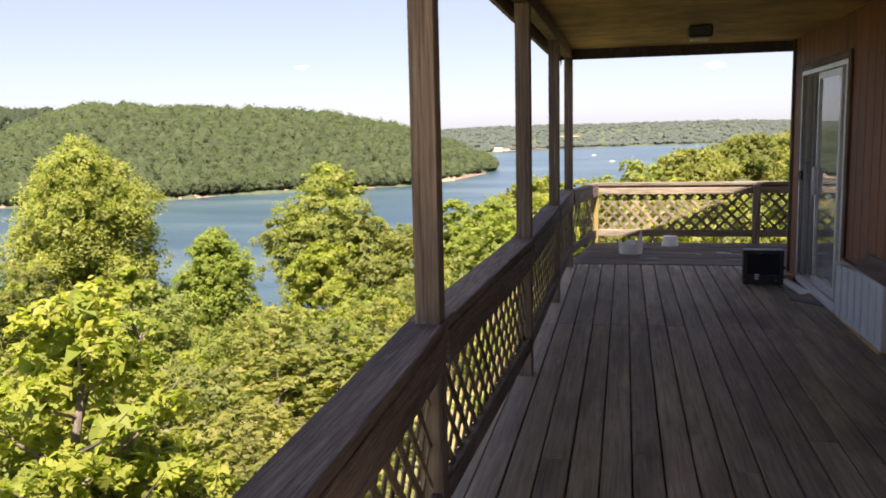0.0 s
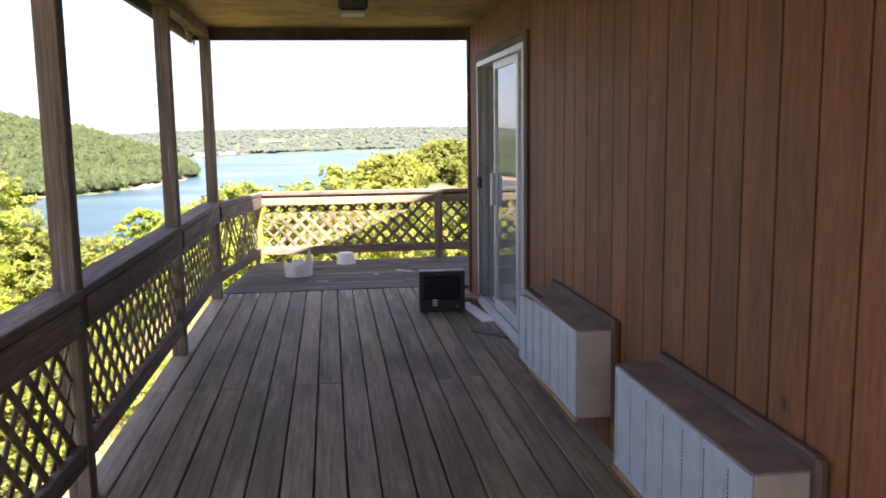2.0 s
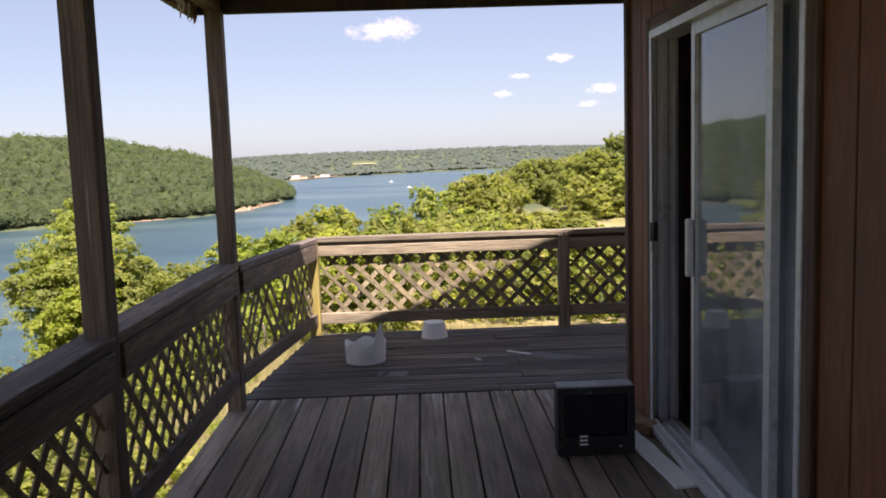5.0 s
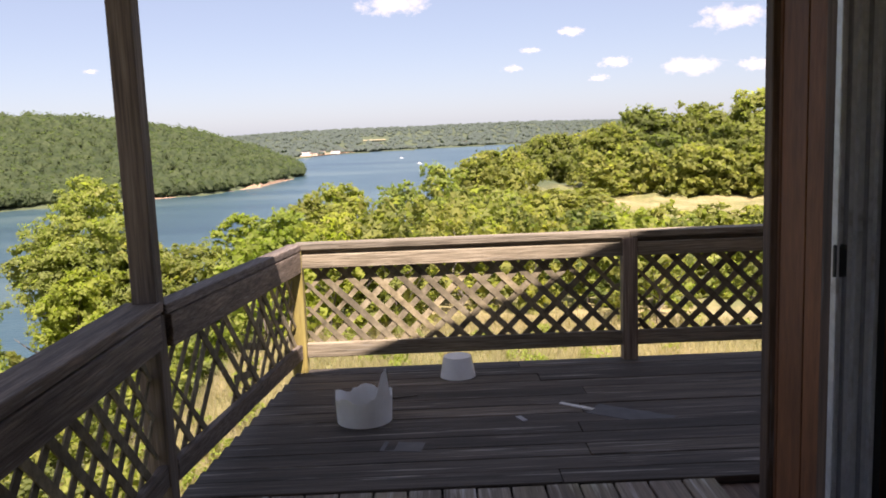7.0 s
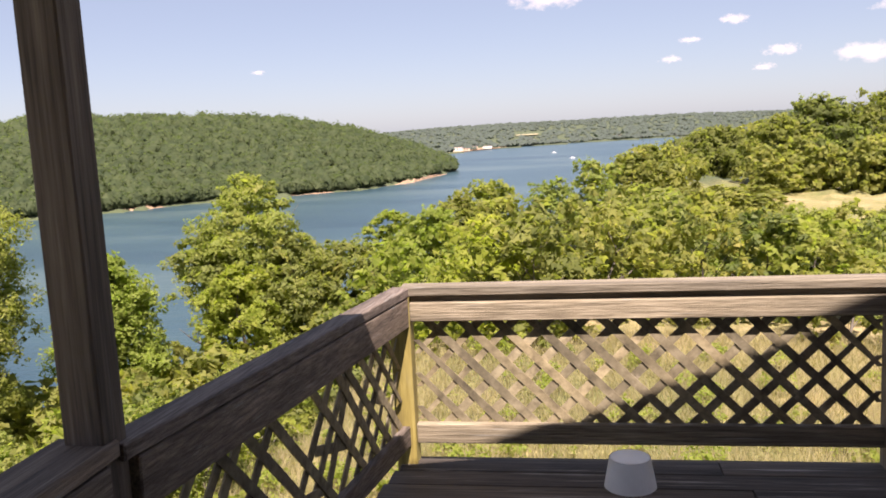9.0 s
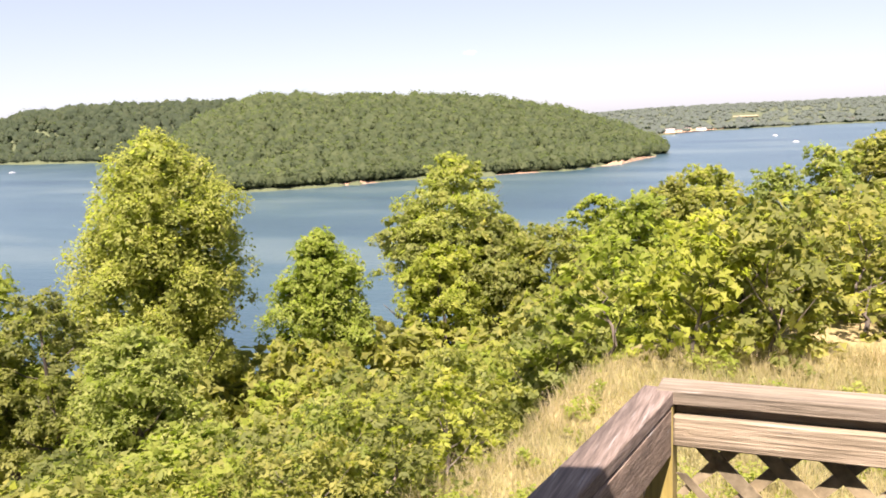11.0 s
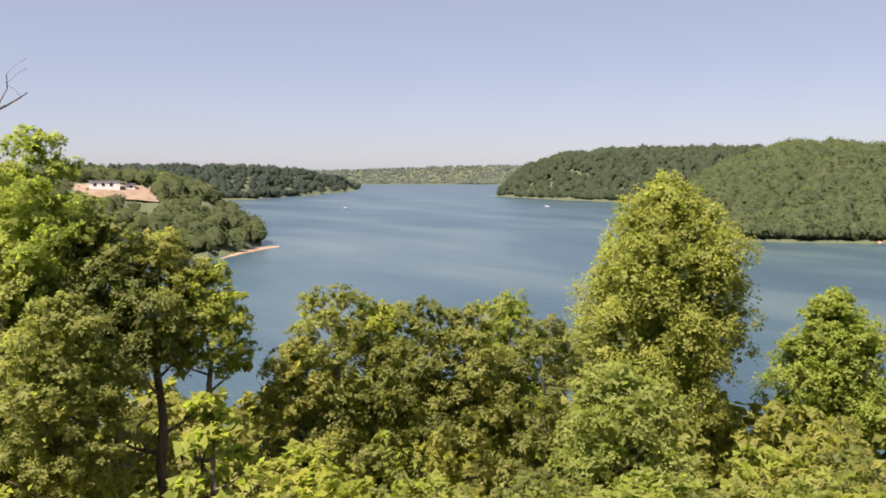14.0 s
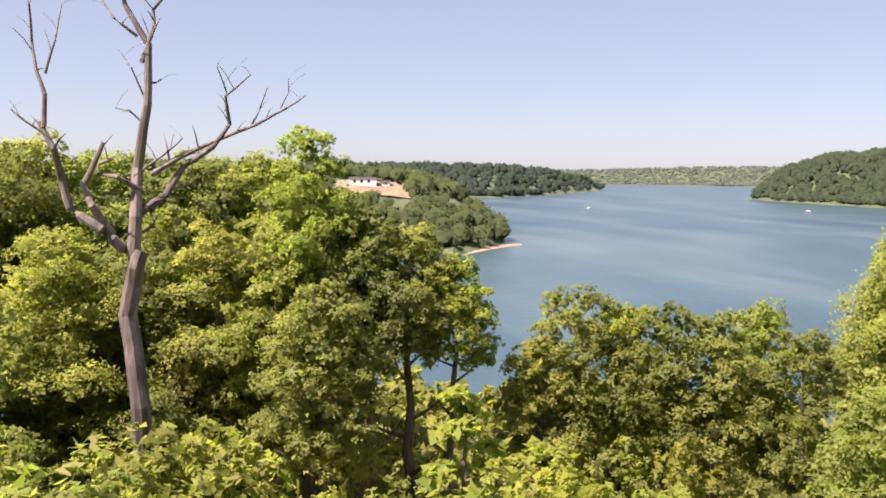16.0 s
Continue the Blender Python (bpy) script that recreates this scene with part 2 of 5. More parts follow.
SHORE_LEAF = leaf("shore woods", [(0.0, (0.072, 0.095, 0.046)), (0.5, (0.095, 0.120, 0.055)), (1.0, (0.123, 0.144, 0.068))], 0.85, 0.05)
# shade over the distant hill and headland is put into these leaf colours
SHADE_LEAF = leaf("distant woods coloured as shaded", [(0.0, (0.055, 0.075, 0.06)), (0.5, (0.07, 0.092, 0.07)), (1.0, (0.095, 0.115, 0.08))], 0.9, 0.05)
RIDGE_SHADE_LEAF = leaf("ridge woods coloured as shaded", [(0.0, (0.056, 0.078, 0.053)), (0.5, (0.074, 0.100, 0.062)), (1.0, (0.100, 0.121, 0.072))], 0.9, 0.05)
# haze of the distance is mixed into these paler, bluer leaf colours
HAZE_LEAF = leaf("distant woods with haze in colour", [(0.0, (0.135, 0.16, 0.14)), (0.5, (0.155, 0.18, 0.153)), (1.0, (0.175, 0.197, 0.165))], 0.9, 0.05)
GRASS = leaf("dry grass", [(0.0, (0.21, 0.2, 0.095)), (0.3, (0.35, 0.3, 0.185)), (1.0, (0.47, 0.395, 0.275))], 0.8)


def ground_material():
    m, t, b = material("ground")
    v = coords(t, (1, 1, 1), False)
    n1 = node(t, "ShaderNodeTexNoise", Scale=0.25, Detail=8.0, Roughness=0.65)
    n2 = node(t, "ShaderNodeTexNoise", Scale=5.0, Detail=6.0, Roughness=0.7)
    for n in (n1, n2):
        t.links.new(v, n.inputs["Vector"])
    a = ramp(t, n1.outputs[0], [(0.35, (0.15, 0.165, 0.055)), (0.5, (0.25, 0.225, 0.095)), (0.66, (0.4, 0.305, 0.17))])
    c = ramp(t, n2.outputs[0], [(0.3, (0.55, 0.55, 0.5)), (0.7, (1.2, 1.15, 1.05))])
    sub, ln = t.nodes.new("ShaderNodeVectorMath"), t.nodes.new("ShaderNodeVectorMath")
    sub.operation, ln.operation = "SUBTRACT", "LENGTH"
    sub.inputs[1].default_value = (EYE.x, EYE.y, 0)
    t.links.new(v, sub.inputs[0])
    t.links.new(sub.outputs[0], ln.inputs[0])
    far = node(t, "ShaderNodeMapRange")
    far.inputs["From Min"].default_value, far.inputs["From Max"].default_value = 66, 74
    t.links.new(ln.outputs["Value"], far.inputs["Value"])
    woods_floor = mix(t, n1.outputs[0], (0.05, 0.068, 0.03), (0.085, 0.1, 0.045))
    t.links.new(mix(t, far.outputs[0], mix(t, 1.0, a, c, "MULTIPLY"), woods_floor), b.inputs["Base Color"])
    b.inputs["Roughness"].default_value = 0.95
    bump(t, b, n2.outputs[0], 0.8, 0.1)
    return m


def water_material():
    m, t, b = material("lake water")
    v = coords(t, (0.12, 0.35, 1), False)
    n1 = node(t, "ShaderNodeTexNoise", Scale=1.0, Detail=6.0, Roughness=0.6)
    n2 = node(t, "ShaderNodeTexNoise", Scale=0.05, Detail=4.0, Roughness=0.55)
    for n in (n1, n2):
        t.links.new(v, n.inputs["Vector"])
    c = ramp(t, n2.outputs[0], [(0.32, (0.02, 0.047, 0.066)), (0.5, (0.033, 0.068, 0.084)), (0.72, (0.072, 0.108, 0.112))])
    t.links.new(c, b.inputs["Base Color"])
    b.inputs["Roughness"].default_value = 0.28
    b.inputs["IOR"].default_value = 1.33
    bump(t, b, n1.outputs[0], 0.6, 0.5)
    return m


def glass_material():
    m, t, b = material("window glass")
    g, tr, ms = t.nodes.new("ShaderNodeBsdfGlossy"), t.nodes.new("ShaderNodeBsdfTransparent"), t.nodes.new("ShaderNodeMixShader")
    g.inputs["Roughness"].default_value = 0.02
    tr.inputs[0].default_value = (0.86, 0.9, 0.9, 1)
    fr = node(t, "ShaderNodeFresnel", IOR=2.3)
    t.links.new(fr.outputs[0], ms.inputs[0])
    t.links.new(tr.outputs[0], ms.inputs[1])
    t.links.new(g.outputs[0], ms.inputs[2])
    dust, film = t.nodes.new("ShaderNodeBsdfDiffuse"), t.nodes.new("ShaderNodeMixShader")
    dust.inputs[0].default_value = (0.75, 0.76, 0.77, 1)
    n1 = node(t, "ShaderNodeTexNoise", Scale=2.2, Detail=7.0, Roughness=0.7)
    t.links.new(coords(t, (1, 1, 0.6), False), n1.inputs["Vector"])
    t.links.new(ramp(t, n1.outputs[0], [(0.35, (0.03, 0.03, 0.03)), (0.75, (0.24, 0.24, 0.24))]), film.inputs[0])
    t.links.new(ms.outputs[0], film.inputs[1])
    t.links.new(dust.outputs[0], film.inputs[2])
    t.links.new(film.outputs[0], t.nodes["Material Output"].inputs[0])
    return m


def cloud_material():
    """Soft-edged fair-weather cloud on a sheet 2 wide and 1 high."""
    m, t, b = material("cloud")
    tr, df, ms = t.nodes.new("ShaderNodeBsdfTransparent"), t.nodes.new("ShaderNodeEmission"), t.nodes.new("ShaderNodeMixShader")
    v = coords(t, (1, 1, 1), False)
    far = node(t, "ShaderNodeTexNoise", Scale=3.2, Detail=7.0, Roughness=0.6)
    far.noise_dimensions = "4D"
    oi, mu = t.nodes.new("ShaderNodeObjectInfo"), t.nodes.new("ShaderNodeMath")
    mu.operation = "MULTIPLY"
    mu.inputs[1].default_value = 40.0
    t.links.new(oi.outputs["Random"], mu.inputs[0])
    t.links.new(mu.outputs[0], far.inputs["W"])
    t.links.new(v, far.inputs["Vector"])
    sc, ln = t.nodes.new("ShaderNodeVectorMath"), t.nodes.new("ShaderNodeVectorMath")
    sc.operation, ln.operation = "MULTIPLY", "LENGTH"
    sc.inputs[1].default_value = (1.0, 1.0, 2.2)
    t.links.new(v, sc.inputs[0])
    t.links.new(sc.outputs[0], ln.inputs[0])
    sub = t.nodes.new("ShaderNodeMath")
    sub.operation = "MULTIPLY_ADD"
    sub.inputs[1].default_value = -0.55
    t.links.new(ln.outputs["Value"], sub.inputs[0])
    t.links.new(far.outputs[0], sub.inputs[2])
    a = ramp(t, sub.outputs[0], [(0.08, (0, 0, 0)), (0.36, (0.9, 0.9, 0.9))])
    df.inputs[0].default_value = (1.0, 0.95, 0.94, 1)
    df.inputs[1].default_value = 0.44
    t.links.new(a, ms.inputs[0])
    t.links.new(tr.outputs[0], ms.inputs[1])
    t.links.new(df.outputs[0], ms.inputs[2])
    t.links.new(ms.outputs[0], t.nodes["Material Output"].inputs[0])
    return m


GROUND, WATER, GLASS, CLOUD = ground_material(), water_material(), glass_material(), cloud_material()


# ---- builders ----
def part(name, bm, mat, parent=None, label=""):
    me = bpy.data.meshes.new(name)
    bm.to_mesh(me)
    bm.free()
    return mesh_object(name, me, mat, parent, label)


def mesh_object(name, me, mat, parent=None, label=""):
    if mat and not me.materials:
        me.materials.append(mat)
    ob = new(name, me)
    if parent:
        ob.parent = parent
    if label:
        ob["label"] = label
    return ob


def thing(name, label, category, at=(0, 0, 0), group="", kind=""):
    ob = new(name)
    ob.empty_display_size = 0.1
    ob.location = at
    return tagged(ob, label, category, group, kind)


def box(x0, x1, y0, y1, z0, z1, bevel=0.0, bm=None):
    own = bm is None
    bm = bm or bmesh.new()
    m = Matrix.Translation(((x0 + x1) / 2, (y0 + y1) / 2, (z0 + z1) / 2)) @ Matrix.Diagonal((x1 - x0, y1 - y0, z1 - z0, 1))
    r = bmesh.ops.create_cube(bm, size=1, matrix=m)
    if bevel and own:
        bmesh.ops.bevel(bm, geom=bm.edges[:], offset=bevel, segments=1, affect="EDGES")
    return bm


def raw(name, verts, faces, mat, parent=None, label=""):
    me = bpy.data.meshes.new(name)
    me.from_pydata(verts, [], faces)
    me.update()
    return mesh_object(name, me, mat, parent, label)


def quads(name, verts, mat, parent=None, label="", normals=None):
    """A mesh of separate quads (or triangles) from an (n, k, 3) array; normals: one for each piece, rounded over its clump."""
    n, k = verts.shape[:2]
    me = bpy.data.meshes.new(name)
    me.vertices.add(n * k)
    me.vertices.foreach_set("co", verts.reshape(-1).astype(np.float32))
    me.loops.add(n * k)
    me.loops.foreach_set("vertex_index", np.arange(n * k, dtype=np.int32))
    me.polygons.add(n)
    me.polygons.foreach_set("loop_start", np.arange(0, n * k, k, dtype=np.int32))
    me.polygons.foreach_set("loop_total", np.full(n, k, dtype=np.int32))
    me.update(calc_edges=True)
    if normals is not None:
        me.attributes.new("custom_normal", "FLOAT_VECTOR", "POINT").data.foreach_set("vector", np.repeat(normals, k, 0).reshape(-1).astype(np.float32))
    return mesh_object(name, me, mat, parent, label)


def beam(a, b, w, h, bevel=0.004, up=(0, 0, 1)):
    """A bar of section w by h from a to b."""
    a, b = Vector(a), Vector(b)
    d = b - a
    bm = box(-w / 2, w / 2, 0, d.length, -h / 2, h / 2, bevel)
    y = d.normalized()
    x = y.cross(Vector(up)).normalized()
    z = x.cross(y)
    m = Matrix((x, y, z)).transposed().to_4x4()
    m.translation = a
    bmesh.ops.transform(bm, matrix=m, verts=bm.verts)
    return bm


def tube(points, radii, sides=8, bm=None):
    bm = bm or bmesh.new()
    rings = []
    for i, p in enumerate(points):
        d = (Vector(points[min(i + 1, len(points) - 1)]) - Vector(points[max(i - 1, 0)])).normalized()
        x = d.orthogonal().normalized()
        y = d.cross(x)
        rings.append([bm.verts.new(Vector(p) + (x * math.cos(a) + y * math.sin(a)) * radii[i]) for a in [2 * math.pi * k / sides for k in range(sides)]])
    for r, q in zip(rings, rings[1:]):
        for k in range(sides):
            bm.faces.new((r[k], r[(k + 1) % sides], q[(k + 1) % sides], q[k]))
    bm.faces.new(rings[0][::-1])
    bm.faces.new(rings[-1])
    return bm


# ---- plan ----
WALL_X = 1.69          # face of the house wall
DECK_L = -0.7         # outer edge of the deck
END_Y = 8.24           # end of the roof
CORNER_Y = 8.1        # end of the house wall
FAR_Y = 10.19          # inner face of the far railing
BACK_Y = -1.65          # unseen back end of house and roof, set so sunlight bounces in
# unseen deck runs on behind the roof to catch that sunlight
DECK_BACK = -5.6
LOW = -3.2             # ground under the deck
rng = np.random.default_rng(4)


# ---- land ----
def smooth(x):
    x = np.clip(x, 0, 1)
    return x * x * (3 - 2 * x)


WATER_Z = -35.0
# each shore: bearing, distance of shore, distance of ridge, height of ridge
HILLS = {
    "main": [(8.6, 720, 740, -34), (9.3, 700, 800, -30), (11.4, 615, 760, -17), (15, 560, 730, -2), (19.5, 545, 720, 10.5), (22, 540, 720, 12.5), (26, 530, 720, 16), (30, 510, 720, 17.5), (34, 500, 720, 20.5), (35.6, 500, 710, 18.5), (38, 505, 690, 6), (39.5, 505, 680, 0), (41.5, 520, 620, -22), (43, 540, 600, -36)],
    "headland": [(30, 1050, 1350, 25), (34, 1050, 1350, 32), (39, 1100, 1350, 34), (45, 1180, 1380, 35), (49.3, 1300, 1450, 27), (51.5, 1400, 1500, 8), (52.8, 1480, 1530, -20), (53.3, 1500, 1540, -36)],
    "left_far": [(62.4, 2300, 2350, -36), (62.9, 2200, 2300, -32), (64, 1900, 2100, -8), (66.2, 1600, 1850, 4), (69.6, 1380, 1650, 12), (74, 1300, 1600, 12), (80, 1300, 1600, 10), (95, 1300, 1600, 10)],
    "left_near": [(68.9, 460, 470, -36), (69.4, 455, 475, -30), (70.7, 400, 480, -24), (72.3, 390, 500, -11), (74, 385, 510, -7), (76.4, 380, 520, -2), (79, 370, 520, -1), (84, 340, 520, -2), (90, 330, 520, -2), (105, 320, 520, -2), (118, 330, 520, -36)],
    "far": [(-60, 1700, 3000, -6), (-12, 1700, 3600, 4), (-5, 1700, 3600, 12), (0, 1600, 3600, 8), (6, 1450, 3600, 8), (9, 1300, 3600, 6), (14, 1500, 3600, -6), (30, 2000, 3800, -8), (50, 3300, 4300, 44), (53, 3500, 4300, 48), (57, 3600, 4300, 44), (61, 3600, 4300, 32), (68, 3600, 4300, 20), (80, 3000, 4300, 0)],
}


def hill_height(name, psi, r):
    n = np.array(HILLS[name], float)
    inside = (psi >= n[0, 0]) & (psi <= n[-1, 0])
    s, q, z = (np.interp(psi, n[:, 0], n[:, c]) for c in (1, 2, 3))
    up = (r - s) / (q - s)
    fall = 0.5 * smooth((up - 1) / 3) if name == "far" else smooth((up - 1) / 1.6)
    h = WATER_Z - 1 + (z - WATER_Z + 1) * np.where(up < 1, smooth(0.12 + 0.88 * np.clip(up, 0, 1)), 1 - fall)
    h = np.where(up < -0.02, -60, h)
    return np.where(inside, h, -60)


def near_height(psi, r):
    flat = np.interp(psi, [-180, -40, -9, -3, 6, 20, 40, 100, 125, 180], [400, 400, 400, 26, 20, 11, 7.5, 8, 300, 400])
    reach = np.interp(psi, [-180, -40, -9, -3, 20, 100, 125, 180], [900, 900, 900, 160, 125, 120, 500, 900])
    h = LOW - 33.5 * np.clip((r - flat) / (reach - flat), 0, 1.05) ** 0.85
    h = h - 2.9 * np.exp(-((r - 34) / 9.0) ** 2) * np.interp(psi, [-60, -45, -9, 4, 10], [0, 1, 1, 0.6, 0])
    h = h - 0.7 * smooth((r - 40) / 12) * np.interp(psi, [-60, -45, -9, 0], [0, 1, 1, 0])
    rise = np.interp(psi, [-60, -26, -14, -9], [5, 4, 1, 0]) * smooth((r - 60) / 120) * (psi < -9) * (psi > -70)
    return h + rise


def height(psi, r):
    h = near_height(psi, r)
    for name in HILLS:
        h = np.maximum(h, hill_height(name, psi, r))
    return np.maximum(h, -38.0)


def land_point(psi, r):
    a = np.radians(psi)
    return np.stack([EYE.x - np.sin(a) * r, EYE.y + np.cos(a) * r, height(psi, r)], -1)


psi_steps = np.concatenate([np.arange(-180, -40, 5.0), np.arange(-40, 118, 0.75), np.arange(118, 180, 5.0)])
r_steps = np.concatenate([[0.5, 4.0], np.geomspace(7, 4900, 120)])
pp, rr = np.meshgrid(psi_steps, r_steps, indexing="ij")
gv = land_point(pp, rr)
gv[..., 2] += rng.normal(0, 1, pp.shape) * np.clip(rr * 0.002, 0.02, 0.5) * (rr > 6)
na, nr = pp.shape
gf = [(i * nr + j, ((i + 1) % na) * nr + j, ((i + 1) % na) * nr + j + 1, i * nr + j + 1) for i in range(na) for j in range(nr - 1)]
centre = len(gv.reshape(-1, 3))
gf += [(i * nr, centre, ((i + 1) % na) * nr) for i in range(na)]
ground = raw("ground", np.vstack([gv.reshape(-1, 3), [[EYE.x, EYE.y, LOW]]]).tolist(), gf, GROUND)
tagged(ground, "dry grassy ground falling away to a lake", "ground", kind="structure")
bm = bmesh.new()
bmesh.ops.create_circle(bm, cap_ends=True, segments=96, radius=4800, matrix=Matrix.Translation((EYE.x, EYE.y, WATER_Z)))
tagged(part("water", bm, WATER), "calm blue-green lake water with faint ripples", "lake", kind="structure")


# ---- far woods ----
def ico(sub):
    bm = bmesh.new()
    bmesh.ops.create_icosphere(bm, subdivisions=sub, radius=1)
    v = np.array([q.co[:] for q in bm.verts])
    f = np.array([[q.index for q in p.verts] for p in bm.faces])
    bm.free()
    return v, f


LOW_V, LOW_F = ico(1)


def woods(name, label, spots, size, mat, cards=26, squash=0.78, level=0.0):
    """One mass of far tree crowns: a lumpy core and ragged leaf sprays for each."""
    n = len(spots)
    w = size * rng.uniform(0.6, 1.4, n)
    tall = w * rng.uniform(0.8, 1.2, n) * squash
    core = np.repeat(LOW_V[LOW_F][None], n, 0).reshape(n, -1, 3)
    ang = rng.uniform(0, 6.28, n)
    lump = 1 + 0.13 * np.sin(core * 3.1 + rng.uniform(0, 6.28, (n, 1, 3))).sum(-1, keepdims=True)
    core = core * lump * 0.8
    c, s = np.cos(ang)[:, None], np.sin(ang)[:, None]
    x, y = core[..., 0] * c - core[..., 1] * s, core[..., 0] * s + core[..., 1] * c
    core = np.stack([x * w[:, None] * 0.5, y * w[:, None] * 0.5, core[..., 2] * tall[:, None] * 0.55], -1) + (spots + np.stack([0 * w, 0 * w, tall * 0.45], -1))[:, None]
    mid = spots + np.stack([0 * w, 0 * w, tall * 0.25], -1)
    core = core.reshape(n, -1, 3, 3)
    cn = core.mean(2) - mid[:, None]
    core, cn = core.reshape(-1, 3, 3), cn.reshape(-1, 3)
    d = rng.normal(0, 1, (n, cards, 3))
    d[..., 2] = np.abs(d[..., 2]) * 0.9 - 0.25
    d /= np.linalg.norm(d, axis=-1, keepdims=True)
    p = d * np.stack([w * 0.5, w * 0.5, tall * 0.6], -1)[:, None] * rng.uniform(0.8, 1.03, (n, cards, 1)) + (spots + np.stack([0 * w, 0 * w, tall * 0.45], -1))[:, None]
    tri = p[:, :, None] + rng.normal(0, 1, (n, cards, 3, 3)) * np.array([1, 1, 0.55]) * (w[:, None, None, None] * 0.06)
    tn = (p - mid[:, None]).reshape(-1, 3)
    tri = tri.reshape(-1, 3, 3)
    flip = (np.cross(tri[:, 1] - tri[:, 0], tri[:, 2] - tri[:, 0]) * tn).sum(1) < 0
    tri[flip] = tri[flip][:, ::-1]
    nn = np.concatenate([cn, tn])
    nn = nn / np.linalg.norm(nn, axis=1, keepdims=True) + rng.normal(0, 0.16, nn.shape) + np.array([0, 0, level])
    nn /= np.linalg.norm(nn, axis=1, keepdims=True)
    ob = quads(name, np.concatenate([core, tri]), mat, normals=nn)
    return tagged(ob, label, "woods", kind="stuff")


def scatter(name, count, inset, beyond, seed):
    g = np.random.default_rng(seed)
    n = np.array(HILLS[name], float)
    psi = g.uniform(n[0, 0], n[-1, 0], count)
    s, q = np.interp(psi, n[:, 0], n[:, 1]), np.interp(psi, n[:, 0], n[:, 2])
    u = g.uniform(0, 1, count) ** 0.85
    r = s + inset + (q - s + beyond) * np.where(g.uniform(0, 1, count) < 0.1, 0.015 * u, u)
    p = land_point(psi, r)
    keep = (p[:, 2] > WATER_Z + 0.8) & (hill_height(name, psi, r) > WATER_Z + 0.6)
    return p[keep]


woods("hill_woods", "dense green summer woods over a rounded hill", scatter("main", 5800, 4, 40, 1), 9.4, FAR_LEAF, 50, level=0.12)
woods("headland_woods", "green woods on a long headland, coloured dark for shade", scatter("headland", 2600, 1, 40, 2), 14.0, RIDGE_SHADE_LEAF, 20)
woods("distant_hill_woods", "blue-green woods on a low distant hill, coloured dark for shade", scatter("left_far", 2300, 1, 30, 3), 14.0, SHADE_LEAF, 18)
near_left = scatter("left_near", 3000, 2, 150, 4)
bear = np.degrees(np.arctan2(-(near_left[:, 0] - EYE.x), near_left[:, 1] - EYE.y))
dist = np.hypot(near_left[:, 0] - EYE.x, near_left[:, 1] - EYE.y)
near_left = near_left[~((bear > 75.4) & (bear < 80.4) & (dist > 447) & (dist < 500))]
woods("shore_woods", "green woods on the nearer point of land", near_left, 9.5, SHORE_LEAF, 36, level=0.2)
far_spots = scatter("far", 15000, 10, 0, 5)
bear = np.degrees(np.arctan2(-(far_spots[:, 0] - EYE.x), far_spots[:, 1] - EYE.y))
dist = np.hypot(far_spots[:, 0] - EYE.x, far_spots[:, 1] - EYE.y)
bare = (bear > 4.6) & (bear < 9.2) & (dist < 1480) & (rng.uniform(0, 1, len(bear)) < 0.93)
bare |= (bear > 2.7) & (bear < 4.7) & (dist > 1950) & (dist < 2350)
far_spots = far_spots[~bare]
woods("horizon_woods", "flat woodland along the horizon, haze put into its colour", far_spots, 17.0, HAZE_LEAF, 4, 0.42, level=1.6)


# ---- near plants ----
def foliage(blobs, leaf_len, fill, seed, up=0.5, tris=False):
    """Leaves in sprays over a set of blobs (x, y, z, rx, rz): an (n, 4 or 3, 3) array of bent leaves, and their normals."""
    g = np.random.default_rng(seed)
    out, nout = [], []
    for x, y, z, rx, rz in blobs:
        area = 4 * math.pi * rx * (rx * 0.4 + rz * 0.6)
        n = int(max(12, fill * area / (leaf_len * leaf_len * 0.55)))
        twigs = max(4, n // 13)
        d = g.normal(0, 1, (twigs, 3))
        d /= np.linalg.norm(d, axis=1, keepdims=True)
        d[:, 2] = np.where(d[:, 2] < -0.45, -d[:, 2], d[:, 2])
        reach = g.uniform(0.5, 1.0, (twigs, 1)) ** 0.5 * np.where(g.uniform(0, 1, (twigs, 1)) < 0.14, 1.16, 1.0)
        pick = g.integers(0, twigs, n)
        spread = np.array([rx, rx, rz]) * 0.17
        d = d[pick]
        c = np.array([x, y, z]) + d * np.array([rx, rx, rz]) * reach[pick] + g.normal(0, 1, (n, 3)) * spread
        nrm = d * 0.55 + np.array([0, 0, up]) + g.normal(0, 0.4, (n, 3))
        nrm /= np.linalg.norm(nrm, axis=1, keepdims=True)
        soft = d * 0.8 + np.array([0, 0, 0.3]) + nrm * 0.45
        nout.append(soft / np.linalg.norm(soft, axis=1, keepdims=True))
        a = np.cross(nrm, g.normal(0, 1, (n, 3)))
        a /= np.linalg.norm(a, axis=1, keepdims=True) + 1e-9
        b = np.cross(nrm, a)
        s = leaf_len * g.uniform(0.55, 1.25, (n, 1))
        droop = -nrm * s * 0.18
        if tris:
            out.append(np.stack([c + a * s * 0.75 + droop, c + b * s * 0.42 - a * s * 0.3, c - b * s * 0.42 - a * s * 0.3], 1))
        else:
            out.append(np.stack([c + a * s * 0.62 + droop, c + b * s * 0.34, c - a * s * 0.62 + droop, c - b * s * 0.34], 1))
    return np.concatenate(out), np.concatenate(nout)


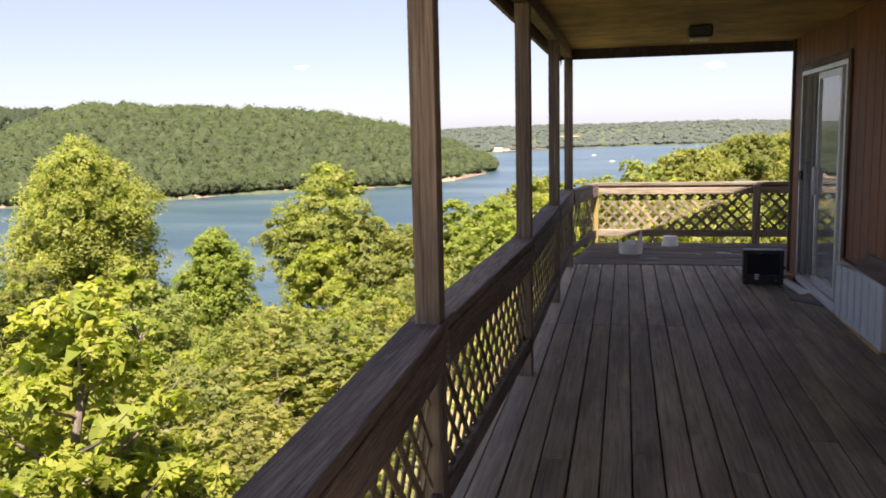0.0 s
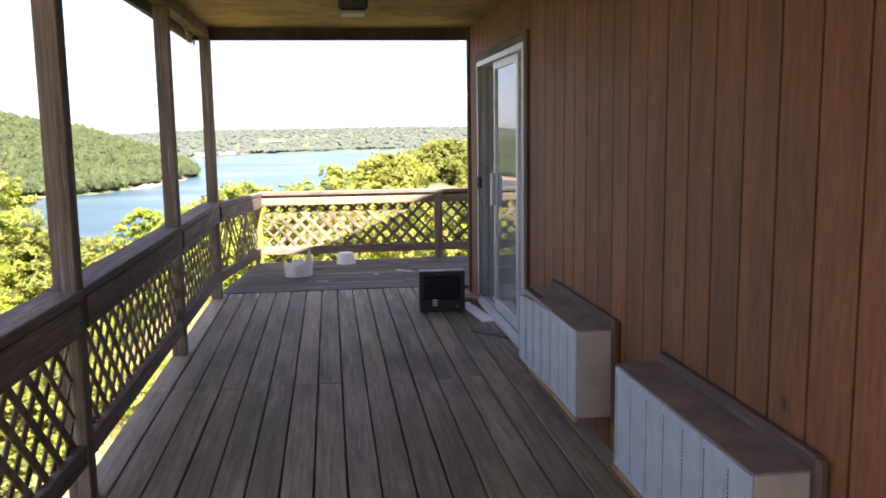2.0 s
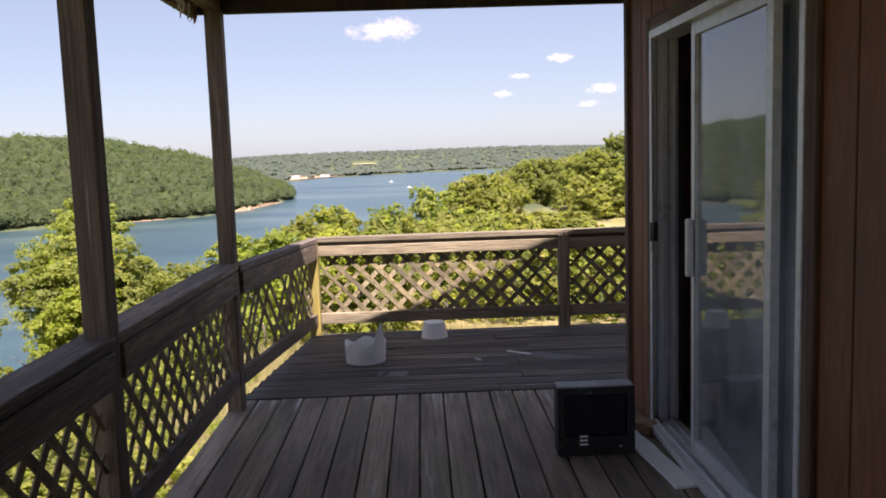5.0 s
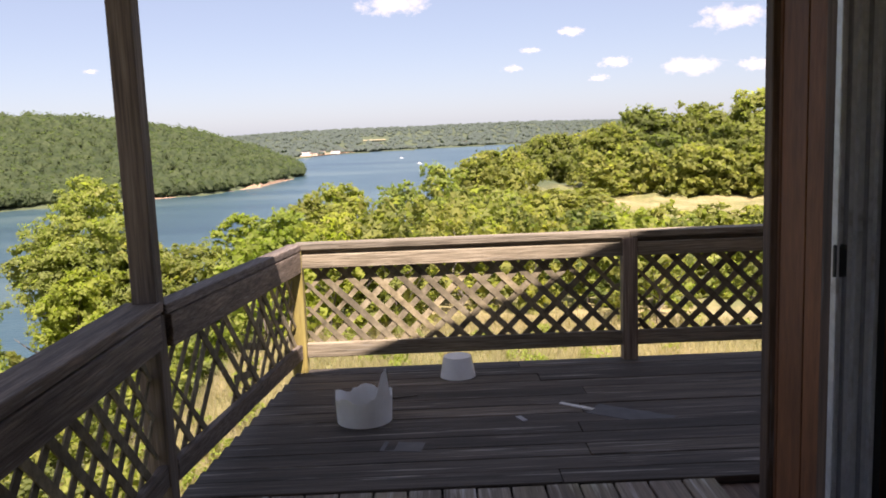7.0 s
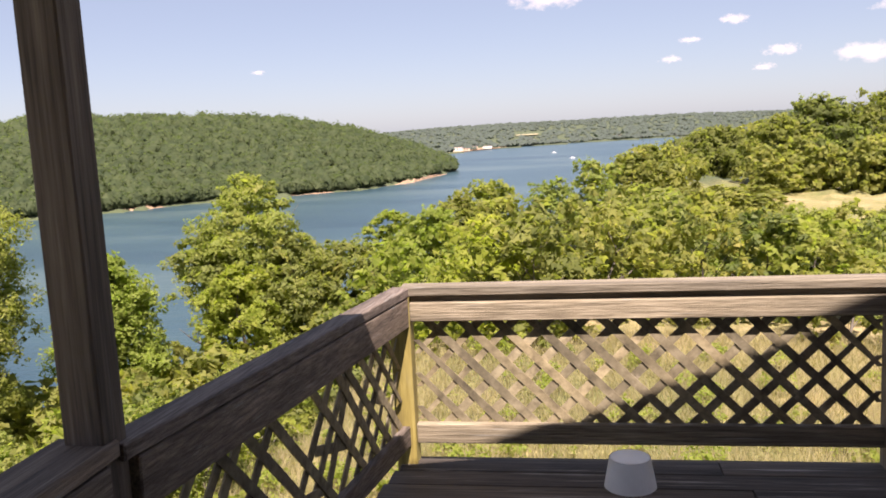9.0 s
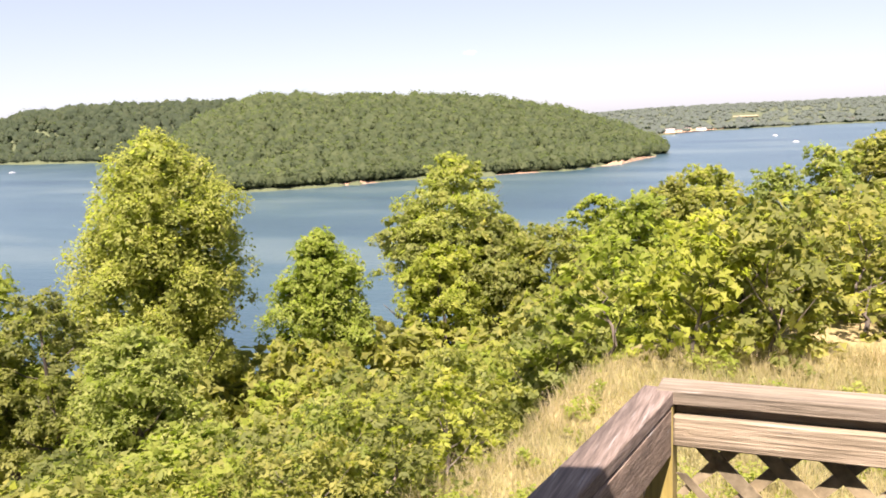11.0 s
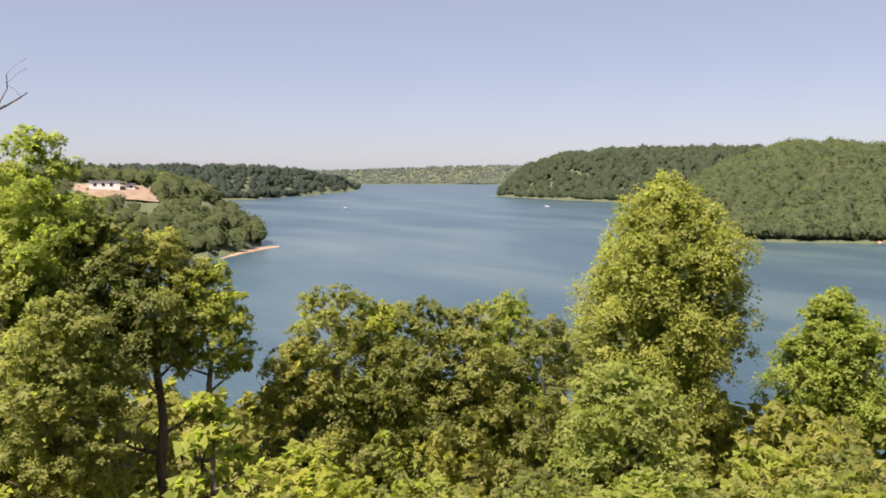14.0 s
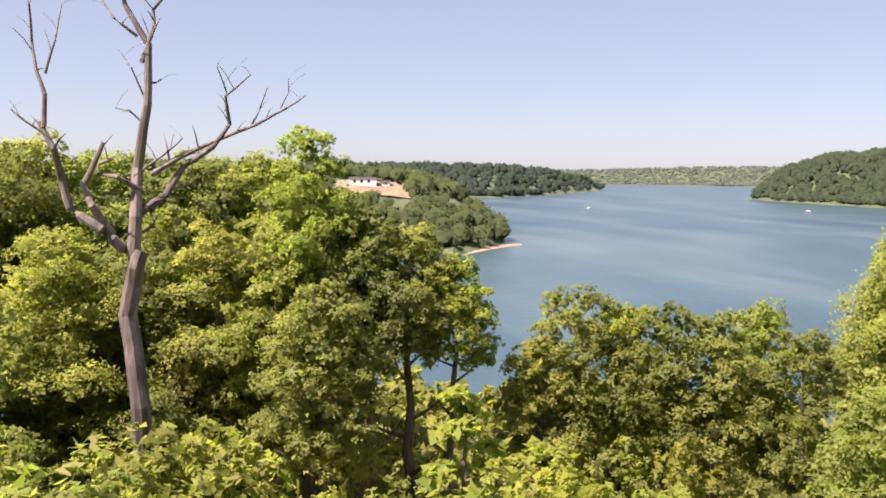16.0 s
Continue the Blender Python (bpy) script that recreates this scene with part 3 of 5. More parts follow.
def lobes(blobs, seed, k=5):
    """Each clump broken into smaller lobes on its upper and outer side."""
    g = random.Random(seed)
    out = []
    for x, y, z, rx, rz in blobs:
        far = math.hypot(x, y) + 1e-6
        turn = g.uniform(0, 6.28)
        for i in range(k):
            a = turn + i * 2.39996
            up = g.uniform(-0.35, 0.95)
            flat = math.sqrt(max(0.0, 1 - up * up))
            dx, dy = math.cos(a) * flat + 0.35 * x / far, math.sin(a) * flat + 0.35 * y / far
            q = g.uniform(0.42, 0.62)
            out.append((x + dx * rx * 0.62, y + dy * rx * 0.62, z + up * rz * 0.7, rx * q, rz * q * g.uniform(0.8, 1.25)))
    return out


def limbs(height, spread, trunk, seed, first=0.25, count=9, sides=7):
    """Trunk with forked tapering limbs, standing at the origin."""
    g = random.Random(seed)
    bm = bmesh.new()
    pts = [Vector((0, 0, -0.6))]
    for i in range(1, 7):
        pts.append(Vector((g.uniform(-1, 1) * spread * 0.06, g.uniform(-1, 1) * spread * 0.06, height * 0.92 * i / 6)))
    tube(pts, [trunk * (1 - 0.9 * i / 6) for i in range(7)], sides, bm)
    for k in range(count):
        f = first + (0.85 - first) * k / count
        i = min(5, int(f * 6))
        base = pts[i].lerp(pts[i + 1], f * 6 - i)
        a = k * 2.4 + g.uniform(-0.4, 0.4)
        ln = spread * 0.5 * (1.1 - 0.5 * f) * g.uniform(0.7, 1.05)
        tip = base + Vector((math.cos(a) * ln, math.sin(a) * ln, ln * g.uniform(0.5, 1.0)))
        mid = base.lerp(tip, 0.5) + Vector((0, 0, -ln * 0.08))
        r = trunk * (1 - 0.85 * f) * 0.5
        tube([base, mid, tip], [r, r * 0.6, r * 0.15], 5, bm)
    return bm


def crown_blobs(w, h, base, seed, n=26, taper=0.5, flat=0.8):
    """Clumps that fill an egg-shaped crown with uneven outline."""
    g = random.Random(seed)
    out = []
    for i in range(n):
        f = (i + 0.5) / n
        z = base + h * f
        prof = (math.sin(math.pi * min(1, f * 0.85 + 0.13)) ** 0.6) * (1 - taper * f)
        a = i * 2.39996 + g.uniform(-0.5, 0.5)
        r = w * 0.5 * prof * g.uniform(0.35, 0.85)
        s = w * g.uniform(0.155, 0.225) * (0.6 + 0.5 * prof)
        out.append((math.cos(a) * r, math.sin(a) * r, z - s * 0.3, s, s * flat))
    return out


TREE_LABEL = {LEAF: "leafy green deciduous tree with an uneven crown", LEAF_PALE: "tall leafy tree with pale shining leaves", LEAF_LIME: "bright lime green leafy tree", LEAF_DARK: "dark green leafy tree on the slope"}


def tree(psi, dist, top, w, crown, mat, seed, n=26, taper=0.5, group="trees on the slope", label="", flat=0.8, dense=1.0):
    """A tree at a bearing and distance, its top at that slope above the eye; crown: its share of the height."""
    p = land_point(np.array(psi), np.array(dist))
    tip = EYE.z + top * dist
    h = max(2.5, tip - p[2])
    t = thing("tree", label or TREE_LABEL[mat], "tree", tuple(p), group)
    part("trunk", limbs(h * 0.95, w, 0.02 * h + 0.05, seed), BARK, t, "grey-brown trunk with limbs")
    ch = min(crown, h * 0.92)
    size = max(0.1, 0.0036 * dist)
    blobs = crown_blobs(w, ch, h - ch, seed, n, taper, flat)
    leaves, nn = foliage(lobes(blobs, seed), size, 0.5 * dense, seed, tris=dist > 12)
    quads("crown", leaves, mat, t, normals=nn)
    leaves, nn = foliage([(x, y, z, a * 0.75, b * 0.75) for x, y, z, a, b in blobs], size * 2.2, 0.5 * dense, seed + 1, tris=True)
    quads("inner_leaves", leaves, mat, t, normals=nn)
    return t


tree(42.3, 45, -0.02, 9.6, 11.0, LEAF_PALE, 11, 54, 0.32, flat=1.0)
tree(32.0, 54, -0.132, 8.0, 7.5, LEAF_LIME, 12, 46, 0.68, flat=0.95)
tree(22.6, 62, -0.045, 11.0, 10.5, LEAF_PALE, 13, 36, 0.3, flat=0.55)
tree(25.8, 61, -0.106, 7.0, 3.2, LEAF, 14, 12, 0.2, flat=0.45)
tree(23.5, 57, -0.15, 8.0, 6.0, LEAF_LIME, 16, 24, 0.4)
tree(20.0, 58, -0.115, 8.0, 6.0, LEAF, 15, 20)
for i, (q, dd, tp, w) in enumerate([(6, 62, -0.066, 8), (8, 58, -0.08, 6), (13, 60, -0.098, 7), (-1.2, 58, -0.048, 6), (1.8, 52, -0.072, 6), (-4.9, 62, -0.036, 7.5), (-8.6, 80, -0.019, 9.5), (-11.2, 85, -0.016, 9), (-14.9, 74, 0.010, 9), (-18.6, 74, 0.013, 9), (-22.2, 74, 0.024, 10), (-26, 74, 0.024, 10), (-30, 74, 0.024, 10), (-12.8, 70, -0.006, 7), (-16.8, 68, -0.02, 7), (-20.4, 68, -0.012, 7), (-24.2, 68, -0.01, 7), (16.5, 56, -0.13, 7), (10.5, 54, -0.1, 6.5)]):
    tree(q, dd, tp, w, 9 if tp > -0.03 else 6, (LEAF_PALE, LEAF, LEAF_LIME, LEAF_PALE)[i % 4] if q > -8 else (LEAF_DARK, LEAF, LEAF_DARK)[i % 3], 30 + i, 24, 0.35)
for i, (q, dd, tp, w) in enumerate([(64.2, 30, -0.131, 4.6), (61.2, 31, -0.15, 4.8), (58.2, 30, -0.145, 4.6), (55.2, 30, -0.156, 4.2), (52.4, 32, -0.144, 4.6), (49.8, 30, -0.165, 4.2), (66.5, 29, -0.19, 4.0)]):
    tree(q, dd, tp, w, 5.5, (LEAF, LEAF_LIME, LEAF_DARK)[i % 3], 60 + i, 22, 0.3, "round trees in a row")
for i, (q, dd, tp, w, ch) in enumerate([(82.0, 28, 0.05, 4.2, 8), (80.6, 28.5, -0.03, 4.0, 7), (78.3, 27.5, -0.045, 4.2, 5.2), (75.2, 28, -0.065, 3.9, 3.6), (72.2, 28, -0.1, 3.2, 3.4), (84.8, 33, 0.014, 7, 9), (88.2, 34, 0.012, 7.5, 10), (91.5, 35, 0.008, 7, 10), (95, 36, 0.013, 8, 10), (99.2, 36, 0.028, 8, 10), (103.5, 34, 0.028, 8, 10), (84.0, 27, -0.07, 5, 7), (88.0, 28, -0.07, 5.5, 7), (92.5, 28, -0.1, 6, 7), (97.5, 28, -0.07, 6, 7), (81.0, 24, -0.13, 4.0, 5)]):
    tree(q, dd, tp, w, ch, (LEAF_LIME, LEAF, LEAF_DARK, LEAF)[i % 4] if q < 84 else (LEAF, LEAF_DARK, LEAF_PALE)[i % 3], 80 + i, 34, 0.35, "tall trees beside the bare trunk")
tree(44.6, 22, -0.225, 4.4, 3.6, LEAF_PALE, 101, 24, 0.4, "shrubs below the deck", "pale green feathery shrub below the deck")
tree(71.2, 8.3, -0.25, 1.25, 2.2, LEAF_LIME, 102, 16, 0.5, "shrubs below the deck", "young sapling with pale shining leaves")
tree(116.3, 5.8, -0.262, 2.7, 2.9, LEAF_LIME, 103, 22, 0.55, "shrubs below the deck", "bright green young tree beside the deck")


# bushes
BUSH_MESH, BUSH_LEAVES = {}, {}
for lod, (size, fill) in enumerate([(0.115, 0.42), (0.165, 0.55), (0.3, 0.65)]):
    for kind in range(3):
        b = crown_blobs(3.2, 2.6, 0.15, 200 + kind, 16, 0.35, 0.75)
        bm = limbs(2.4, 2.6, 0.05, 210 + kind, 0.1, 7, 5)
        t = thing("bush", "", "bush", (0, 0, -60), "bushes on the slope")
        part("stem", bm, BARK, t, "thin brown stems")
        pieces, nn = foliage(lobes(b, 230 + kind, 4), size, fill * 0.85, 220 + kind + lod, tris=lod > 0)
        quads("leaves", pieces, LEAF, t, normals=nn)
        BUSH_MESH[lod, kind] = t
        BUSH_LEAVES[lod, kind] = pieces, nn
LIMIT = [(-30, -0.097), (-13, -0.097), (-9, -0.075), (-5, -0.07), (0, -0.075), (5, -0.085), (8, -0.095), (14, -0.115), (19, -0.135), (22, -0.19), (29, -0.205), (33, -0.235), (36, -0.235), (42, -0.225), (46, -0.2), (50, -0.17), (66, -0.165), (72, -0.22), (84, -0.17), (88, -0.13), (105, -0.1)]
CLEAR = [(-40, 16), (5, 15.5), (12, 13.8), (16, 12.5), (20, 10.4), (24, 8.5), (40, 7.5), (105, 7.5)]
bush_rng = random.Random(9)


FAR_BUSHES = []


def plant(x, y, z, w, h, lod):
    kind = bush_rng.randrange(3)
    if lod == 2:
        pieces, nn = BUSH_LEAVES[lod, kind]
        a = bush_rng.uniform(0, 6.28)
        turn = np.array([[math.cos(a), math.sin(a), 0], [-math.sin(a), math.cos(a), 0], [0, 0, 1]])
        FAR_BUSHES.append(((pieces * np.array([w / 3.0, w / 3.0, h / 2.9])) @ turn + np.array([x, y, z - 0.1]), nn @ turn))
        return
    ob = copy_thing(BUSH_MESH[lod, kind], pose(x, y, z - 0.1, 0, 0, bush_rng.uniform(0, 360)))
    ob.scale = (w / 3.0, w / 3.0, h / 2.9)
    mat = bush_rng.choice((LEAF, LEAF, LEAF_LIME, LEAF_LIME, LEAF_PALE, LEAF_DARK))
    leaves = [c for c in ob.children if c.name.startswith("leaves")][0]
    leaves.material_slots[0].link = "OBJECT"
    leaves.material_slots[0].material = mat
    tagged(ob, {LEAF: "green leafy bush on the slope", LEAF_LIME: "yellow-green bush on the slope", LEAF_PALE: "bush with pale shining leaves", LEAF_DARK: "dark green bush on the slope"}[mat], "bush", "bushes on the slope")


# (bearings, distances, how strongly they crowd near, how many)
for q0, q1, d0, d1, crowd, count in ((18, 104, 8, 78, 1.8, 160), (-28, 18, 14, 44, 1.2, 90), (-9, 20, 40, 80, 1.0, 22)):
    placed = 0
    while placed < count:
        q = bush_rng.uniform(q0, q1)
        dd = d0 + (d1 - d0) * bush_rng.random() ** crowd
        if dd < np.interp(q, *zip(*CLEAR)) + 0.9 or (q < -11 and 42 < dd < 66):
            continue
        p = land_point(np.array(q), np.array(dd))
        room = EYE.z + float(np.interp(q, *zip(*LIMIT))) * dd - p[2]
        if room < 0.8:
            continue
        h = min(room, 1.3 + dd * 0.12) * bush_rng.uniform(0.7, 1.0)
        w = max(h * bush_rng.uniform(0.75, 1.15), 1.8)
        plant(p[0], p[1], p[2], w, h, 0 if dd < 15 else 1 if dd < 32 else 2)
        placed += 1
# growth beyond the corner of the deck
for k in range(20):
    x, y = -bush_rng.uniform(5.2, 10.5), bush_rng.uniform(11.0, 19.5)
    q, dd = math.degrees(math.atan2(-(x - EYE.x), y - EYE.y)), math.hypot(x - EYE.x, y - EYE.y)
    p = land_point(np.array(q), np.array(dd))
    room = EYE.z + (float(np.interp(q, *zip(*LIMIT))) - 0.06) * dd - p[2]
    plant(p[0], p[1], p[2], bush_rng.uniform(1.9, 2.8), max(0.9, min(room, bush_rng.uniform(1.3, 2.4))), k % 2)
for k in range(16):
    x, y = -bush_rng.uniform(3.0, 7.5), bush_rng.uniform(8.0, 14.5)
    q, dd = math.degrees(math.atan2(-(x - EYE.x), y - EYE.y)), math.hypot(x - EYE.x, y - EYE.y)
    p = land_point(np.array(q), np.array(dd))
    plant(p[0], p[1], p[2], bush_rng.uniform(1.7, 2.3), bush_rng.uniform(0.9, 1.5), 1)
# low growth close to the deck
for k in range(40):
    x, y = -bush_rng.uniform(3.0, 9.0), bush_rng.uniform(-3, 8.0)
    q = math.degrees(math.atan2(-(x - EYE.x), y - EYE.y))
    z = float(near_height(np.array(q), np.array(math.hypot(x - EYE.x, y - EYE.y))))
    h = bush_rng.uniform(0.8, 1.1) * min(0.5 + 0.22 * -x, 2.0)
    plant(x, y, z, bush_rng.uniform(1.6, 2.4), h, 1)
# thicket before the field
for k in range(34):
    q, dd = bush_rng.uniform(-31, -6), bush_rng.uniform(34, 46)
    p = land_point(np.array(q), np.array(dd))
    room = EYE.z - 0.1 * dd - p[2]
    if room > 0.8:
        plant(p[0], p[1], p[2], bush_rng.uniform(2.6, 4.0), room * bush_rng.uniform(0.8, 1.02), 2)
for k in range(16):
    q, dd = bush_rng.uniform(-12.5, -4), bush_rng.uniform(45, 57)
    p = land_point(np.array(q), np.array(dd))
    room = EYE.z - 0.078 * dd - p[2]
    if room > 0.8:
        plant(p[0], p[1], p[2], bush_rng.uniform(2.8, 4.2), min(5.5, room) * bush_rng.uniform(0.8, 1.0), 2)
# hedge along the far edge of the field
for k in range(44):
    q, dd = bush_rng.uniform(-30, -11), bush_rng.uniform(59, 64)
    p = land_point(np.array(q), np.array(dd))
    plant(p[0], p[1], p[2], bush_rng.uniform(2.6, 4.2), bush_rng.uniform(2.4, 4.0), 2)
# along the side of the deck
for k in range(60):
    x, y = -bush_rng.uniform(3.6, 14.0), bush_rng.uniform(-4, 9.0)
    dx = math.hypot(x, y - 0.5)
    q = math.degrees(math.atan2(-x, y - EYE.y))
    z = float(near_height(np.array(q), np.array(math.hypot(x, y - EYE.y))))
    h = min(1.4 - 0.21 * dx - z, 0.6 + 0.26 * -x) * bush_rng.uniform(0.75, 1.0)
    if h > 0.8:
        plant(x, y, z, max(1.7, h * 0.95), h, 0 if k % 3 else 1)
tagged(quads("thicket", np.concatenate([b[0] for b in FAR_BUSHES]), LEAF, normals=np.concatenate([b[1] for b in FAR_BUSHES])), "tangled green thicket along the field", "thicket", kind="stuff")
for t in BUSH_MESH.values():
    for o in (*t.children, t):
        bpy.data.objects.remove(o)

# weeds among the grass
blobs = []
for k in range(260):
    q, dd = bush_rng.uniform(-32, 46), bush_rng.uniform(4.5, 17)
    if dd < np.interp(q, *zip(*CLEAR)) + 1:
        p = land_point(np.array(q), np.array(dd))
        w = bush_rng.uniform(0.1, 0.34)
        blobs.append((p[0], p[1], p[2] + w * 0.5, w, w * 0.8))
tagged(quads("weeds", foliage(blobs, 0.06, 0.4, 77, tris=True)[0], LEAF_LIME), "low green weeds among dry grass", "weeds", kind="stuff")

# grass
n = 160000
gq, gd = rng.uniform(-34, 46, n), 5.5 + 17 * rng.uniform(0, 1, n) ** 0.8
beside = rng.uniform(0, 1, n) < 0.3
bx, by = -rng.uniform(0.9, 8, n) - EYE.x, rng.uniform(-5, 9, n) - EYE.y
gq, gd = np.where(beside, np.degrees(np.arctan2(-bx, by)), gq), np.where(beside, np.hypot(bx, by), gd)
base = land_point(gq, gd)
keep = (gd < np.interp(gq, *zip(*CLEAR)) + 2.0) | beside
base = base[keep]
n = len(base)
tall = rng.uniform(0.12, 0.4, (n, 1))
lean = rng.normal(0, 0.4, (n, 3)) * tall
lean[:, 2] = tall[:, 0]
side = rng.normal(0, 1, (n, 3)) * np.array([1, 1, 0])
side = side / np.linalg.norm(side, axis=1, keepdims=True) * 0.007
tagged(quads("grass", np.stack([base - side, base + side, base + lean], 1), GRASS), "tall dry tan and green grass", "grass", kind="stuff")


# ---- house ----
def wall_with_openings(name, y0, y1, z0, z1, x0, x1, holes, mat, label):
    """A wall along y with rectangular openings (y0, y1, z0, z1) through it."""
    bm = bmesh.new()
    ys = sorted({y0, y1, *[h[0] for h in holes], *[h[1] for h in holes]})
    zs = sorted({z0, z1, *[h[2] for h in holes], *[h[3] for h in holes]})
    for a, b in zip(ys, ys[1:]):
        for c, d in zip(zs, zs[1:]):
            if not any(h[0] <= a and b <= h[1] and h[2] <= c and d <= h[3] for h in holes):
                box(x0, x1, a, b, c, d, bm=bm)
    bmesh.ops.remove_doubles(bm, verts=bm.verts, dist=1e-4)
    seen = {}
    for f in bm.faces:
        seen.setdefault(tuple(round(q, 3) for q in f.calc_center_median()), []).append(f)
    bmesh.ops.delete(bm, geom=[f for s in seen.values() if len(s) > 1 for f in s], context="FACES")
    return tagged(part(name, bm, mat), label, "wall", kind="structure")


DOORS = [(5.82, 7.57, 0.02, 2.06), (0.04, 1.87, 0.02, 2.06)]
wall_east = wall_with_openings("wall_east", BACK_Y, CORNER_Y - 0.02, -0.25, 2.5, WALL_X + 0.016, WALL_X + 0.15, DOORS, DARK, "house wall clad in brown-stained vertical boards")
tagged(part("wall_north", box(WALL_X + 0.152, 9.0, CORNER_Y - 0.15, CORNER_Y - 0.004, LOW, 2.42), SIDING), "end wall of the house in brown boards", "wall", kind="structure")
tagged(part("wall_south", box(WALL_X + 0.152, 9.0, BACK_Y, BACK_Y + 0.15, LOW, 2.5), SIDING), "unseen back end wall of the house", "wall", kind="structure")
tagged(part("wall_far", box(8.85, 9.0, BACK_Y + 0.152, CORNER_Y - 0.152, LOW - 0.3, 2.42), SIDING), "outer wall on the other side of the house", "wall", kind="structure")
tagged(part("wall_inner", box(5.2, 5.35, BACK_Y + 0.152, CORNER_Y - 0.152, -0.2, 2.5), ROOM), "plain wall inside the house", "wall", kind="structure")
tagged(part("wall_lower", box(WALL_X + 0.02, WALL_X + 0.15, BACK_Y, CORNER_Y - 0.02, LOW - 0.3, -0.254), SIDING), "lower storey wall under the deck", "wall", kind="structure")
tagged(part("floor_inside", box(WALL_X + 0.152, 5.198, BACK_Y + 0.152, CORNER_Y - 0.152, -0.12, 0.0), ROOM_FLOOR), "dark littered floor inside the house", "floor", kind="structure")
tagged(part("ceiling_inside", box(WALL_X + 0.152, 5.198, BACK_Y + 0.152, CORNER_Y - 0.152, 2.36, 2.46), ROOM), "plain ceiling inside the house", "ceiling", kind="structure")

# ceiling over the deck and roof
tagged(part("ceiling", box(-0.764, WALL_X + 0.014, BACK_Y, END_Y - 0.004, 2.425, 2.47), CEILING), "stained brown plywood porch ceiling with water marks", "ceiling", kind="structure")
roof = thing("roof", "shingled gable roof overhanging the deck", "roof", kind="structure")
bm = bmesh.new()
for y in (BACK_Y - 0.2, END_Y + 0.1):
    for x, z in ((-0.84, 2.531), (4.0, 4.42), (9.4, 2.35)):
        bm.verts.new((x, y, z))
        bm.verts.new((x, y, z + 0.09))
bm.verts.ensure_lookup_table()
v = bm.verts
for a, b in ((0, 2), (2, 4)):
    bm.faces.new((v[a], v[b], v[b + 6], v[a + 6]))
    bm.faces.new((v[a + 1], v[a + 7], v[b + 7], v[b + 1]))
    for o in (0, 6):
        bm.faces.new((v[a + o], v[a + 1 + o], v[b + 1 + o], v[b + o]))
bm.faces.new((v[0], v[6], v[7], v[1]))
bm.faces.new((v[4], v[5], v[11], v[10]))
bmesh.ops.recalc_face_normals(bm, faces=bm.faces)
part("shingles", bm, SHINGLE, roof)
for y0, y1 in ((BACK_Y + 0.002, BACK_Y + 0.1), (END_Y - 0.1, END_Y - 0.002)):
    bm = bmesh.new()
    p = [(-0.76, 2.473), (9.0, 2.473), (4.0, 4.41)]
    a = [bm.verts.new((x, y0, z)) for x, z in p[:3]]
    b = [bm.verts.new((x, y1, z)) for x, z in p[:3]]
    bm.faces.new(a), bm.faces.new(b[::-1])
    for i in range(3):
        bm.faces.new((a[i], b[i], b[(i + 1) % 3], a[(i + 1) % 3]))
    bmesh.ops.recalc_face_normals(bm, faces=bm.faces)
    part("gable", bm, SIDING, roof)
part("end_fascia", box(-0.763, WALL_X + 0.1, END_Y, END_Y + 0.04, 2.315, 2.5, 0.004), END_TRIM, roof, "near-black end fascia board")
part("eave_fascia", box(-0.8, -0.766, BACK_Y, END_Y + 0.04, 2.3, 2.53, 0.004), TRIM_Y, roof, "dark brown eave board")
part("beam", box(-0.7, -0.61, BACK_Y, END_Y - 0.002, 2.33, 2.423, 0.004), TRIM, roof, "timber beam over the posts")
# rotted corner of the eave: splintered edge, pale torn felt and hanging shreds
g = random.Random(5)
rot = thing("torn_eave_lining", "torn pale lining and splinters hanging in the rotted eave corner", "debris", (-0.73, 7.95, 2.42))
inv = Matrix.Translation(rot.location).inverted()
for i in range(9):
    bm = bmesh.new()
    a = Vector((g.uniform(-0.763, -0.75), 7.72 + 0.055 * i, g.uniform(2.33, 2.38)))
    d = Vector((g.uniform(0.0, 0.03), g.uniform(-0.06, 0.06), -g.uniform(0.05, 0.12)))
    e = Vector((g.uniform(0.01, 0.03), g.uniform(0.02, 0.05), g.uniform(-0.01, 0.01)))
    rows = [(a, a + e), (a + d * 0.5 + Vector((0.012, 0, 0)), a + d * 0.55 + e * 0.9), (a + d, a + d * 0.9 + e * 0.35)]
    vs = [[[bm.verts.new(q + Vector((0, 0.004 * k, 0.003 * k))) for q in r] for r in rows] for k in (0, 1)]
    for k in (0, 1):
        for r0, r1 in zip(vs[k], vs[k][1:]):
            bm.faces.new((r0[0], r0[1], r1[1], r1[0]))
    for r0, r1, q0, q1 in zip(vs[0], vs[0][1:], vs[1], vs[1][1:]):
        bm.faces.new((r0[0], r1[0], q1[0], q0[0]))
        bm.faces.new((r0[1], q0[1], q1[1], r1[1]))
    bmesh.ops.recalc_face_normals(bm, faces=bm.faces)
    part("shred", bm, (WHITE_TRIM, CARDBOARD, WHITE_TRIM)[i % 3], rot).matrix_parent_inverse = inv
for i in range(7):
    a = Vector((g.uniform(-0.763, -0.755), g.uniform(7.7, 8.22), 2.36))
    pts = [a, a + Vector((g.uniform(-0.02, 0.03), g.uniform(-0.05, 0.05), -0.04)), a + Vector((g.uniform(-0.03, 0.04), g.uniform(-0.08, 0.08), -g.uniform(0.08, 0.15)))]
    part("splinter", tube(pts, [0.007, 0.005, 0.002], 5), CARDBOARD, rot).matrix_parent_inverse = inv

